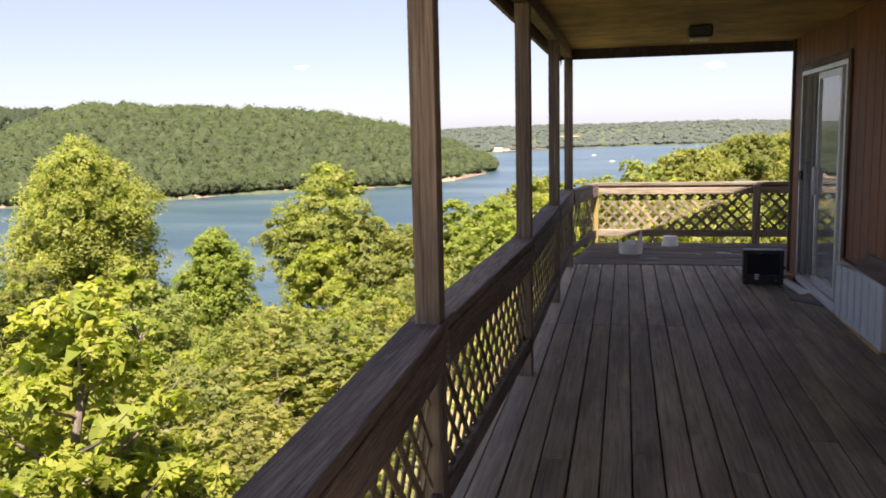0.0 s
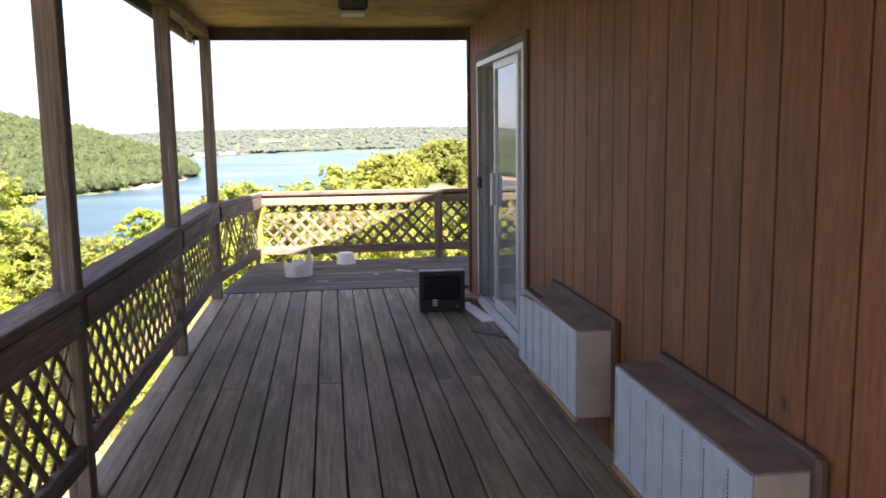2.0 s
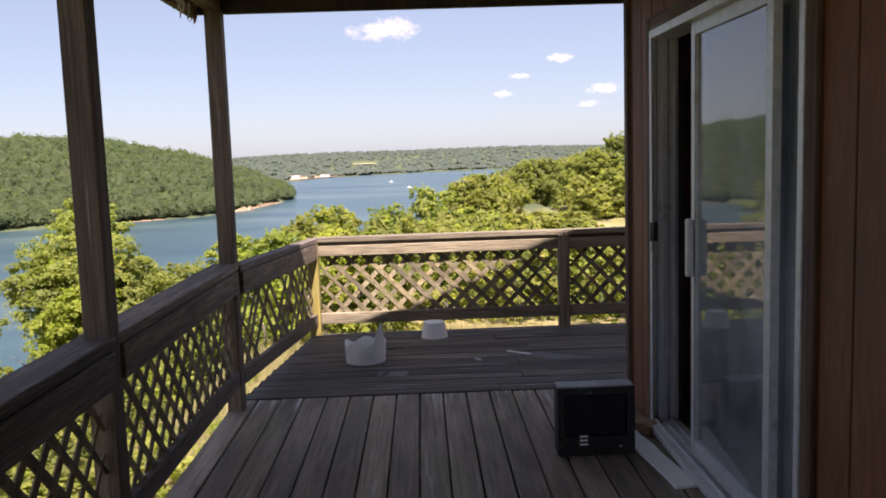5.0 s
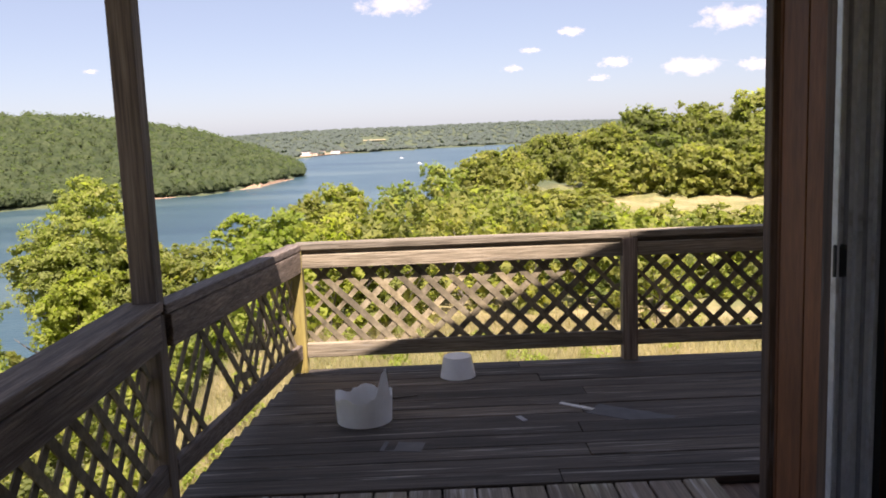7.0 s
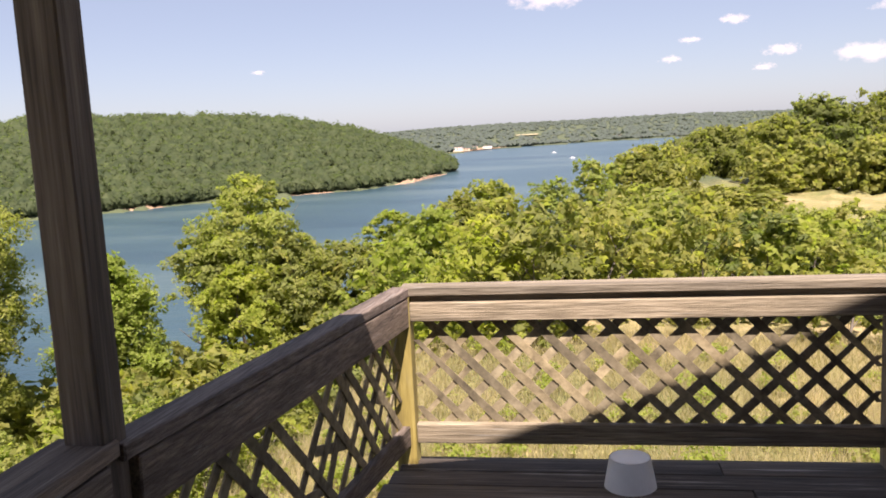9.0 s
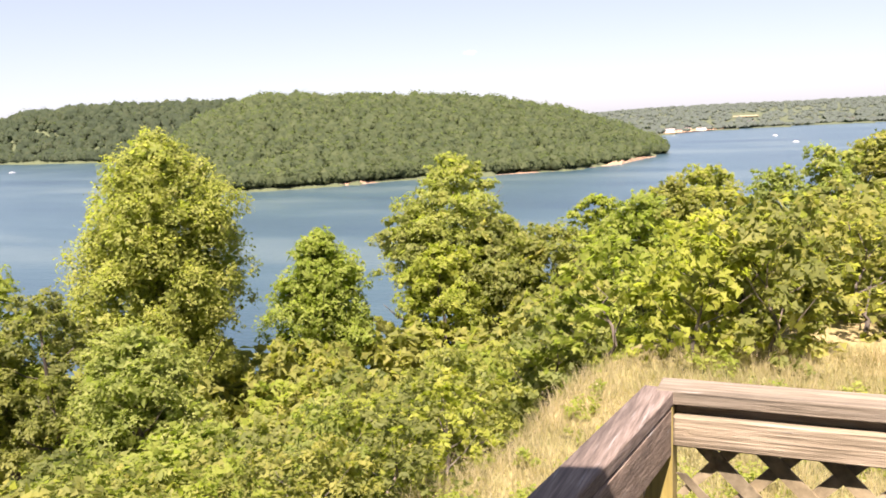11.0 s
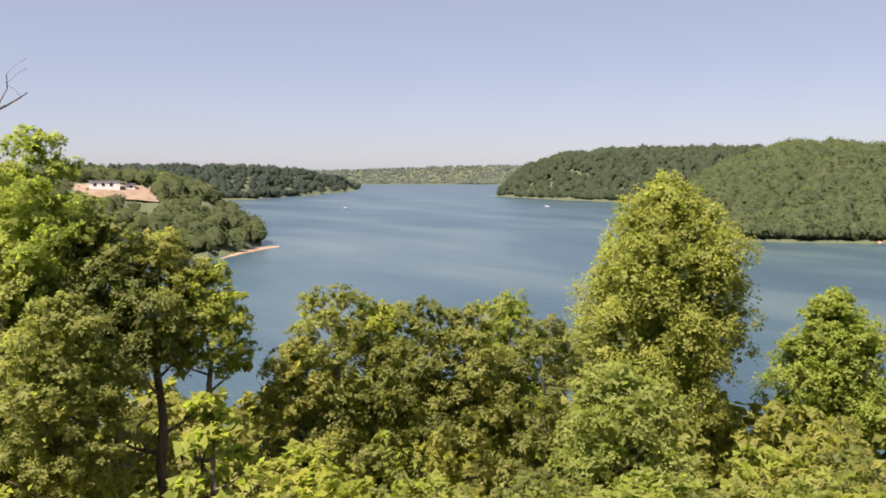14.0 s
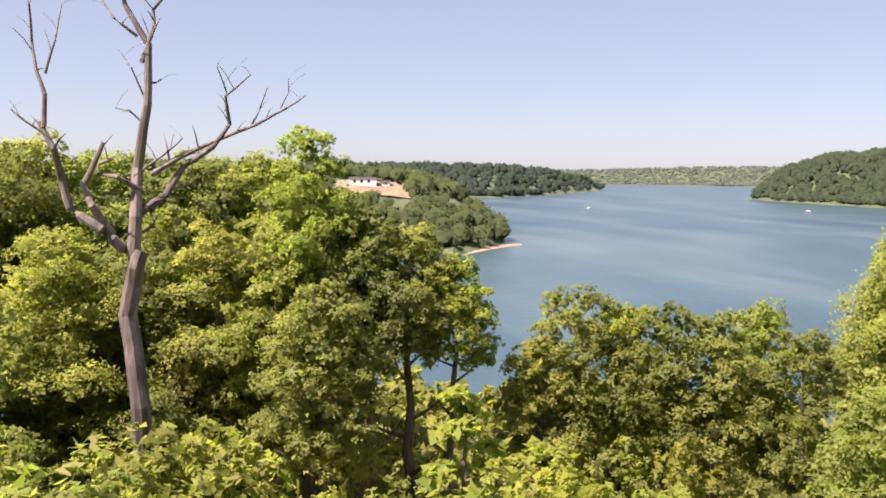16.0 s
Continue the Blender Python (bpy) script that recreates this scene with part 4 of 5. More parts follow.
# siding boards
PITCH = 0.2065
y = -2.926
sid_rng = random.Random(3)
while y < CORNER_Y - 0.06:
    y1 = min(y + PITCH, CORNER_Y - 0.05)
    spans = [(-0.2, 2.42)]
    a, b = max(y + 0.006, BACK_Y + 0.004), y1 - 0.006
    for d in DOORS:
        if b > d[0] - 0.05 and a < d[1] + 0.05:
            lo, hi = d[0] - 0.05, d[1] + 0.05
            if a < lo < b:
                part("plank", box(WALL_X, WALL_X + 0.014, a, lo, -0.2, 2.42, 0.002), SIDING, wall_east)
            if a < hi < b:
                part("plank", box(WALL_X, WALL_X + 0.014, hi, b, -0.2, 2.42, 0.002), SIDING, wall_east)
            a, b = max(a, lo), min(b, hi)
            spans = [(2.11, 2.42)]
            break
    for z0, z1 in spans:
        if b - a > 0.01:
            part("plank", box(WALL_X + sid_rng.uniform(0, 0.0015), WALL_X + 0.014, a, b, z0, z1, 0.002), SIDING, wall_east)
    y = y1
tagged(part("trim", box(WALL_X - 0.022, WALL_X + 0.149, CORNER_Y - 0.049, CORNER_Y + 0.02, -0.25, 2.42, 0.004), TRIM), "dark brown corner board at the end of the wall", "trim", kind="structure")


def sliding_door(name, y0, y1, slide, label):
    """An aluminium sliding door in the wall; slide: how far its moving panel stands from the far jamb."""
    t = thing(name, label, "sliding door", (WALL_X, (y0 + y1) / 2, 0.02), kind="structure")
    inv = Matrix.Translation(t.location).inverted()

    def put(n, bm, mat, parent=t, lab=""):
        o = part(n, bm, mat, parent, lab)
        if parent is t:
            o.matrix_parent_inverse = inv
        return o

    z0, z1, x = 0.02, 2.06, WALL_X
    for yy, s in ((y0, 1), (y1, -1)):
        a, b = sorted((yy, yy + s * 0.012))
        put("jamb", box(x - 0.004, x + 0.12, a, b, z0, z1, 0.001), ALU if slide > 0.1 else ALU_DULL)
        a, b = sorted((yy, yy + s * 0.034))
        put("flange", box(x - 0.025, x - 0.014, a, b, z0, z1, 0.002), ALU)
        for k in range(4):
            a, b = sorted((yy + s * 0.0125, yy + s * 0.033))
            put("fin", box(x + 0.004 + 0.03 * k, x + 0.009 + 0.03 * k, a, b, z0 + 0.036, z1 - 0.041), ALU if k % 2 else ALU_DULL)
    put("head", box(x - 0.025, x + 0.12, y0 + 0.036, y1 - 0.036, z1 - 0.04, z1, 0.002), ALU)
    put("sill", box(x - 0.05, x + 0.12, y0 + 0.036, y1 - 0.036, z0, z0 + 0.035, 0.002), ALU)
    for k in range(3):
        put("track", box(x - 0.012 + 0.042 * k, x - 0.004 + 0.042 * k, y0 + 0.036, y1 - 0.036, z0 + 0.036, z0 + 0.05), ALU)
    half = (y1 - y0) / 2
    panels = [(y0 + 0.037, y0 + half + 0.05, x + 0.055), (y1 - slide - half, y1 - slide, x + 0.012)]
    for a, b, px in panels:
        zz0, zz1 = z0 + 0.052, z1 - 0.042
        dull = slide < 0.1 and b > y1 - 0.2
        bm = bmesh.new()
        for c, d in ((a, a + 0.055), (b - 0.055, b)):
            box(px, px + 0.032, c, d, zz0, zz1, bm=bm)
        box(px + 0.001, px + 0.031, a + 0.0555, b - 0.0555, zz0, zz0 + 0.075, bm=bm)
        box(px + 0.001, px + 0.031, a + 0.0555, b - 0.0555, zz1 - 0.055, zz1, bm=bm)
        panel = put("door_panel", bm, ALU_DULL if dull else ALU, t, "aluminium panel frame")
        pane = put("pane", box(px + 0.013, px + 0.018, a + 0.05, b - 0.05, zz0 + 0.07, zz1 - 0.05), GLASS, panel, "dusty glass pane")
        pane.visible_shadow = False
        put("gasket", box(px - 0.0015, px + 0.006, b - 0.0545, b - 0.05, zz0 + 0.08, zz1 - 0.06), BLACK, panel, "black rubber gasket")
    b = panels[1][1]
    if slide > 0.1:
        put("handle", box(x - 0.022, x + 0.011, b - 0.045, b - 0.015, 0.9, 1.16, 0.006), ALU, panel, "worn metal pull handle")
        put("latch", box(x - 0.03, x + 0.01, y1 - 0.034, y1 - 0.02, 1.0, 1.1, 0.003), BLACK, t, "small black latch keeper")
    for a, b, c, d in ((y0 - 0.075, y0 - 0.002, -0.02, 2.13), (y1 + 0.002, y1 + 0.075, -0.02, 2.13)):
        put("casing", box(x - 0.02, x - 0.003, a, b, c, d, 0.003), TRIM)
    put("casing", box(x - 0.02, x - 0.003, y0 - 0.001, y1 + 0.001, z1 + 0.002, 2.13, 0.003), TRIM_Y)
    return t


sliding_door("door_1", *DOORS[0][:2], 0.56, "partly open aluminium sliding glass door, dusty panes")
sliding_door("door_2", *DOORS[1][:2], 0.04, "closed aluminium sliding glass door in the wall")

# ---- deck ----
bm = box(DECK_L + 0.03, WALL_X + 0.01, DECK_BACK, 8.199, -0.22, -0.034)
box(DECK_L + 0.03, WALL_X + 0.01, 8.2, FAR_Y + 0.08, -0.22, -0.034, bm=bm)
for v in bm.verts:
    if v.co.y > 9 and v.co.x < 0:
        v.co.x = -0.42
floor = tagged(part("floor", bm, TRIM_Y), "weathered grey wooden deck floor", "floor", kind="structure")
part("rim_joist", box(DECK_L - 0.012, DECK_L + 0.026, DECK_BACK, 8.19, -0.25, -0.036, 0.003), RAIL_Y, floor)
part("rim_joist", beam((DECK_L + 0.007, 8.2, -0.143), (-0.45, FAR_Y + 0.1, -0.143), 0.038, 0.214, 0.003), RAIL_Y, floor)
part("rim_joist", box(WALL_X + 0.012, 5.6, CORNER_Y + 0.03, FAR_Y + 0.08, -0.22, -0.034), TRIM_Y, floor)
for x, y in [(DECK_L + 0.07, q) for q in (-5.2, -2.75, 1.48, 3.86, 6.2, 8.2, 10.1)] + [(3.5, 10.1)]:
    part("pier", box(x - 0.07, x + 0.07, y - 0.07, y + 0.07, LOW - 0.4, -0.252), POST_WOOD, floor)


def railing(name, a, b, label, cap=True, z_top=(0.89, 0.89), skip=0.0, seed=0, mat=RAIL_Y, board=0.13, inward=(1, 0), cap_w=0.145, cap_off=-0.035, drop=0.0):
    """A run of railing from a to b (inner face line): cap, top board, bottom rail and lattice strips."""
    t = thing(name, label, "railing", (a[0], a[1], 0), "deck railings")
    inv = Matrix.Translation(t.location).inverted()
    A, B = Vector((*a, 0)), Vector((*b, 0))
    d = B - A
    L = d.length
    d.normalize()
    o = Vector((*inward, 0))

    def put(n, bm, m, lab=""):
        ob = part(n, bm, m, t, lab)
        ob.matrix_parent_inverse = inv

    def at(s, z, out=0.0):
        k = s / L
        return A + d * s + o * out + Vector((0, 0, z + z_top[0] + (z_top[1] - z_top[0]) * k - 0.85))

    put("cap_rail", beam(at(-0.0455, 0.83, cap_off), at(L + 0.0455, 0.83, cap_off), cap_w, 0.04), mat, "weathered flat cap board")
    put("top_board", beam(at(0, 0.805 - drop - board / 2, 0.022), at(L, 0.805 - drop - board / 2, 0.022), 0.036, board), mat)
    # added filler behind the gap, so a shadow line forms under the cap
    if drop:
        put("nailer", beam(at(0, 0.782, -0.012), at(L, 0.782, -0.012), 0.03, 0.055), mat)
    put("bottom_rail", beam(at(0.0, 0.17, 0.0), at(L, 0.17, 0.0), 0.038, 0.092), mat)
    z0, z1, pitch, w = 0.21, 0.83 - drop - board, 0.155, 0.038
    g = random.Random(seed)
    H = z1 - z0
    n = int((L + H) / pitch) + 1
    for k in range(n):
        for s in (1, -1):
            c = k * pitch + (0.03 if s > 0 else 0.08)
            # line rises with slope s over the height H
            lo, hi = (max(0, H - c) if s > 0 else max(0, c - L)), (min(H, L - c + H) if s > 0 else min(H, c))
            if hi - lo < 0.06:
                continue
            if g.random() < skip:
                continue
            out = -0.019 if s > 0 else -0.012
            tip = g.uniform(-0.14, 0.14) if g.random() < skip * 2.5 else 0
            f = (lambda z: c - H + z) if s > 0 else (lambda z: c - z)
            hw = w * 0.707
            vs = []
            for q in (out, out - 0.0065):
                for zz, dx in ((lo, -hw), (lo, hw), (hi, hw), (hi, -hw)):
                    p = f(zz) + dx + (tip if zz == hi else 0)
                    vs.append(at(min(max(p, 0), L), z0 + zz, q)[:])
            ob = raw("slat", vs, [(0, 1, 2, 3), (7, 6, 5, 4), (0, 4, 5, 1), (1, 5, 6, 2), (2, 6, 7, 3), (3, 7, 4, 0)], LATTICE, t)
            ob.matrix_parent_inverse = inv
    return t


def post(x, y, z1, label, mat=POST_WOOD, w=0.092, name="post"):
    t = part(name, box(x - w / 2, x + w / 2, y - w / 2, y + w / 2, -0.03, z1, 0.004), mat)
    return tagged(t, label, "post", "deck posts")


PX = -0.648
POSTS = [(-0.66, -2.75), (-0.65, -1.3), (-0.722, 1.48), (-0.65, 3.86), (-0.648, 6.2), (-0.648, 8.2)]
post(*POSTS[0], 0.86, "short weathered grey railing post")
for x, y in POSTS[1:]:
    post(x, y, 2.328, "tall weathered grey timber post under the eave")
for i, (a, b) in enumerate(zip(POSTS, POSTS[1:])):
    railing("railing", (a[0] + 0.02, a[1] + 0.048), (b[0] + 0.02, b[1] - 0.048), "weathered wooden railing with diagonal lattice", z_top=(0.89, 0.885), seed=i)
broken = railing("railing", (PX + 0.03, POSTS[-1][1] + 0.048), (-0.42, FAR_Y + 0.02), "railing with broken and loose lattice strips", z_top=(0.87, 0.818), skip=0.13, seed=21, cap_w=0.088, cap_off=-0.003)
for a, b in (((-0.545, 9.02, 0.33), (-0.53, 9.36, 0.26)), ((-0.54, 9.3, 0.42), (-0.5, 9.62, 0.33)), ((-0.47, 9.88, 0.42), (-0.455, 10.02, 0.36))):
    part("loose_slat", beam(a, b, 0.008, 0.038, 0.001), LATTICE, broken, "snapped lattice strip hanging askew").matrix_parent_inverse = Matrix.Translation(broken.location).inverted()
post(-0.425, FAR_Y + 0.065, 0.779, "short corner post covered in yellow algae", MOSSY)
post(1.66, FAR_Y + 0.065, 0.779, "short weathered railing post")
post(3.95, FAR_Y + 0.065, 0.779, "short weathered railing post")
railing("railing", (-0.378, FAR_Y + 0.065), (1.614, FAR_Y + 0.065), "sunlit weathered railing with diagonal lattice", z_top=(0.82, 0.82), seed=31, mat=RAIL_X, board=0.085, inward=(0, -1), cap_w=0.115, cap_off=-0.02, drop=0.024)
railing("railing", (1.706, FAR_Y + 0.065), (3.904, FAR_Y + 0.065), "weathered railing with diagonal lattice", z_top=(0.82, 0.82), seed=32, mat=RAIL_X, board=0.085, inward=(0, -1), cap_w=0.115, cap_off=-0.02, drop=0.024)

# ceiling lamp
lamp = thing("ceiling_lamp", "dark square porch lamp with a frosted lens, unlit", "lamp", (0.6, 6.44, 2.424))
for n, bm, m in (("housing", box(-0.1, 0.1, -0.115, 0.115, -0.1, -0.001, 0.012), BLACK), ("lens", box(-0.08, 0.08, -0.095, 0.095, -0.125, -0.101, 0.008), GREY_TOP)):
    part(n, bm, m, lamp)


def wall_unit(y0, y1, z0, z1, bent, label):
    """A through-the-wall heater: case, grille with perforated ribs, top and sloping sill board."""
    t = thing("wall_heater", label, "heater", (WALL_X, (y0 + y1) / 2, z0), "wall heaters")
    inv = Matrix.Translation(t.location).inverted()

    def put(n, bm, m, lab="", under=None):
        o = part(n, bm, m, under or t, lab)
        if not under:
            o.matrix_parent_inverse = inv
        return o

    x0, x1 = WALL_X - 0.195, WALL_X - 0.001
    put("case", box(x0 + 0.012, x1, y0, y1, z0, z1 - 0.004, 0.004), UNIT_CASE, "dirty beige metal case")
    if bent:
        # a solid dark strip stands in for the shaded gap at the top
        put("opening", box(x0 + 0.014, x0 + 0.05, y1 - 0.34, y1 - 0.01, z1 - 0.0035, z1 + 0.0035), DARK, "dark strip drawn for the shaded gap under the top")
    put("side_trim", box(WALL_X - 0.03, WALL_X - 0.003, y0 - 0.05, y0 - 0.004, z0 - 0.03, z1 + 0.045, 0.004), TRIM, "weathered upright trim strip")
    put("top", box(x0 + 0.006, x1, y0 - 0.002, y1 + 0.002, z1 - 0.003, z1 + 0.003), UNIT_TOP, "rusty dusty metal top")
    n = 7
    step = (y1 - y0) / n
    for k in range(n):
        a, b = y0 + k * step + 0.003, y0 + (k + 1) * step - 0.003
        lift = 0.005 * bent * max(0, k - 2)
        gp = put("grille_panel", box(x0 - lift, x0 + 0.011 - lift, a, b, z0 + 0.005, z1 - 0.006 - lift, 0.003), UNIT_FRONT, "pale grey metal front panel")
        bm = bmesh.new()
        for j in range(26):
            z = z0 + 0.04 + (z1 - z0 - 0.08) * j / 25
            box(x0 - 0.0015 - lift, x0 - 0.0005 - lift, b - 0.027, b - 0.022, z - 0.0035, z + 0.0035, bm=bm)
        put("slots", bm, DARK, "column of small dark slots", gp)
    put("foot_strip", box(x0 - 0.006, x0 + 0.01, y0, y1, z0 - 0.016, z0 + 0.004, 0.002), RUST, "rusty yellow-brown bottom edge")
    bm = box(WALL_X - 0.028, WALL_X - 0.002, y0 - 0.02, y1 - 0.03, z1 + 0.004, z1 + 0.05, 0.004)
    put("sill_board", bm, TRIM_Y, "weathered wooden sill board")
    if bent:
        put("torn_strip", beam((x0 - 0.03, y1 - 0.02, z1 - 0.02), (x0 - 0.05, y1 - 0.24, z1 + 0.005), 0.035, 0.006, 0.001), UNIT_FRONT, "bent torn metal strip")
    return t


wall_unit(4.0, 5.1, 0.17, 0.585, 1, "old wall heater with a dented grey front")
wall_unit(2.36, 3.46, 0.165, 0.58, 0, "old wall heater with a perforated grey front")

# television
tv = thing("television", "small black television standing on the deck", "television", (1.3, 7.36, 0.0))
W, D, H = 0.375, 0.34, 0.345
part("cabinet", box(-W / 2, W / 2, -D / 2 + 0.03, -D / 2 + 0.11, 0.012, H, 0.008), BLACK, tv)
bm = box(-W / 2 + 0.02, W / 2 - 0.02, -D / 2 + 0.1, D / 2 + 0.02, 0.02, H - 0.03)
for v in bm.verts:
    if v.co.y > 0:
        v.co.x *= 0.62
        v.co.z = 0.05 + v.co.z * 0.5
bmesh.ops.bevel(bm, geom=bm.edges[:], offset=0.02, segments=2, affect="EDGES")
part("back_hump", bm, BLACK, tv)
bm = bmesh.new()
for x0, x1, z0, z1 in ((-W / 2, W / 2, H - 0.035, H), (-W / 2, W / 2, 0.012, 0.1), (-W / 2, -W / 2 + 0.035, 0.1, H - 0.035), (W / 2 - 0.035, W / 2, 0.1, H - 0.035)):
    box(x0, x1, -D / 2, -D / 2 + 0.03, z0, z1, bm=bm)
part("bezel", bm, BLACK, tv)
part("screen", box(-W / 2 + 0.036, W / 2 - 0.036, -D / 2 + 0.012, -D / 2 + 0.029, 0.101, H - 0.036, 0.006), SCREEN, tv, "dark glass screen")
part("top_cover", box(-W / 2 + 0.006, W / 2 - 0.006, -D / 2 + 0.004, -D / 2 + 0.105, H, H + 0.006), GREY_TOP, tv, "pale grey top")
for k in range(3):
    part("label_bar", box(-0.082, -0.042, -D / 2 - 0.002, -D / 2 - 0.0005, 0.06 + k * 0.02, 0.069 + k * 0.02), WHITE, tv, "small white printed bar")
part("button", box(0.11, 0.125, -D / 2 - 0.004, -D / 2 - 0.0005, 0.045, 0.055), GREY_TOP, tv)
for x in (-0.14, 0.14):
    part("foot", box(x - 0.025, x + 0.025, -0.1, 0.08, 0.0, 0.012), BLACK, tv)


def bucket(name, x, y, r0, r1, h, torn, label):
    """A thin-walled plastic tub; torn: its rim ends in shards."""
    bm = bmesh.new()
    n = 40
    g = random.Random(8)
    rings = []
    for rad, inner in ((0, 0), (0, 1)):
        lo, hi = [], []
        for k in range(n):
            a = 2 * math.pi * k / n
            t = 0.0035 * inner
            top = h
            if torn:
                top = h * (0.82 + 0.1 * math.sin(a * 5) + g.uniform(-0.09, 0.09) * (1 - inner))
                spike = max(0, 1 - abs(((a - 5.6 + math.pi) % (2 * math.pi)) - math.pi) / 0.42)
                top += spike * 0.17
            lo.append(bm.verts.new((math.cos(a) * (r0 - t), math.sin(a) * (r0 - t), 0.0 if not inner else 0.004)))
            rr_ = r0 + (r1 - r0) * top / h - t
            hi.append(bm.verts.new((math.cos(a) * rr_, math.sin(a) * rr_, top)))
        rings += [lo, hi]
    for k in range(n):
        j = (k + 1) % n
        bm.faces.new((rings[0][k], rings[0][j], rings[1][j], rings[1][k]))
        bm.faces.new((rings[2][j], rings[2][k], rings[3][k], rings[3][j]))
        bm.faces.new((rings[1][k], rings[1][j], rings[3][j], rings[3][k]))
    bm.faces.new(rings[0][::-1])
    bm.faces.new(rings[2])
    if not torn:
        bm.faces.new(rings[1])
    t = part(name, bm, WHITE)
    t.location = (x, y, 0.0)
    return tagged(t, label, "tub")


bucket("broken_tub", 0.05, 9.29, 0.142, 0.15, 0.17, True, "broken white plastic tub with a jagged rim")
bucket("upturned_tub", 0.56, 10.02, 0.108, 0.084, 0.128, False, "upturned white plastic tub on the deck")


def sheet(name, x, y, w, l, turn, thick, mat, label, z=0.0, tilt=0.0, category="debris"):
    bm = bmesh.new()
    n = 6
    g = random.Random(int(abs(x * 100 + y * 37)))
    rows = []
    for side in (0, 1):
        for k in range(n + 1):
            s = -0.5 + k / n
            wob = g.uniform(-0.06, 0.06) * w
            for e in (-0.5, 0.5):
                rows.append(bm.verts.new((e * w + wob * (0.5 + e), s * l, 0.002 + side * thick + 0.15 * thick * math.sin(k))))
    m = 2 * (n + 1)
    for k in range(n):
        a, b = 2 * k, 2 * k + 2
        bm.faces.new((rows[a], rows[b], rows[b + 1], rows[a + 1]))
        bm.faces.new((rows[m + a], rows[m + a + 1], rows[m + b + 1], rows[m + b]))
        bm.faces.new((rows[a], rows[m + a], rows[m + b], rows[b]))
        bm.faces.new((rows[a + 1], rows[b + 1], rows[m + b + 1], rows[m + a + 1]))
    bm.faces.new((rows[0], rows[1], rows[m + 1], rows[m]))
    bm.faces.new((rows[2 * n], rows[m + 2 * n], rows[m + 2 * n + 1], rows[2 * n + 1]))
    bmesh.ops.recalc_face_normals(bm, faces=bm.faces)
    ob = part(name, bm, mat)
    ob.matrix_world = pose(x, y, z, tilt, 0, turn)
    return tagged(ob, label, category)


sheet("trim_board", 1.565, 7.16, 0.1, 0.8, 6, 0.014, WHITE, "loose white painted trim board by the door")
sheet("plank_scrap", 1.56, 6.38, 0.1, 0.34, 38, 0.012, PAPER, "grey wood scrap lying on the deck")
sheet("cardboard", 1.62, 7.55, 0.12, 0.22, 30, 0.05, CARDBOARD, "crumpled brown cardboard by the doorway")
sheet("carton", 1.5, 7.58, 0.08, 0.16, 60, 0.03, PAPER, "flattened grey carton by the doorway")
sheet("metal_sheet", 1.42, 9.2, 0.16, 0.42, 55, 0.003, PAPER, "grey metal sheet lying on the deck")
sheet("white_scrap", 1.17, 9.36, 0.03, 0.2, 50, 0.006, WHITE_TRIM, "small white scrap on the deck")
sheet("shingle_scrap", 0.26, 8.88, 0.12, 0.2, 80, 0.004, PAPER, "grey shingle scrap on the deck")
sheet("bark_scrap", 0.86, 9.2, 0.03, 0.08, 20, 0.006, GREY_TOP, "small grey scrap on the deck")
sheet("twig", 0.22, 9.62, 0.012, 0.2, -75, 0.012, BARK, "short dark twig on the deck")
for i, (x, y, s) in enumerate([(2.1, 6.5, 0.3), (2.35, 6.15, 0.22), (2.0, 5.95, 0.18), (2.25, 6.85, 0.16), (2.6, 6.6, 0.25), (2.1, 7.2, 0.12)]):
    bm = bmesh.new()
    bmesh.ops.create_icosphere(bm, subdivisions=2, radius=s, matrix=Matrix.Diagonal((1, 1.2, 0.6, 1)))
    for v in bm.verts:
        v.co += v.co.normalized() * noise.noise(v.co * 9 + Vector((i, 0, 0))) * s * 0.5
        v.co.z = max(v.co.z, -s * 0.3)
    ob = part("rubble_heap", bm, RUBBLE)
    ob.location = (x, y, s * 0.3)
    tagged(ob, "heap of white broken plaster inside the door", "rubble", "rubble inside")

# broken plasterboard leaning inside the doorway
for a, b, w in (((1.98, 6.62, 0.01), (2.3, 6.5, 0.86), 0.55), ((1.95, 6.2, 0.01), (2.2, 6.24, 0.62), 0.4), ((2.02, 7.2, 0.01), (2.42, 7.05, 0.5), 0.35)):
    bm = beam(a, b, w, 0.013, 0.002)
    jag = random.Random(int(w * 100))
    for v in bm.verts:
        if v.co.z > 0.3:
            v.co.z += jag.uniform(-0.14, 0.1)
            v.co.y += jag.uniform(-0.06, 0.06)
    tagged(part("plasterboard", bm, RUBBLE), "broken white plasterboard leaning inside the doorway", "debris", "rubble inside")

# ---- bare tree ----
a = radians(92.9)
sx, sy = EYE.x - math.sin(a) * 18, EYE.y + math.cos(a) * 18
SNAG = Vector((sx, sy, float(near_height(np.array(93.1), np.array(18.0))) - 0.6))


def at_px(px, z):
    """Across the sight line by px metres to the right of the trunk."""
    return Vector((sx, sy, z + 0.245)) - Vector((-math.sin(a + math.pi / 2), math.cos(a + math.pi / 2), 0)) * px


snag_rng = random.Random(5)
bare = thing("bare_tree", "tall bare dead tree with forked silver-grey branches", "tree", SNAG[:])


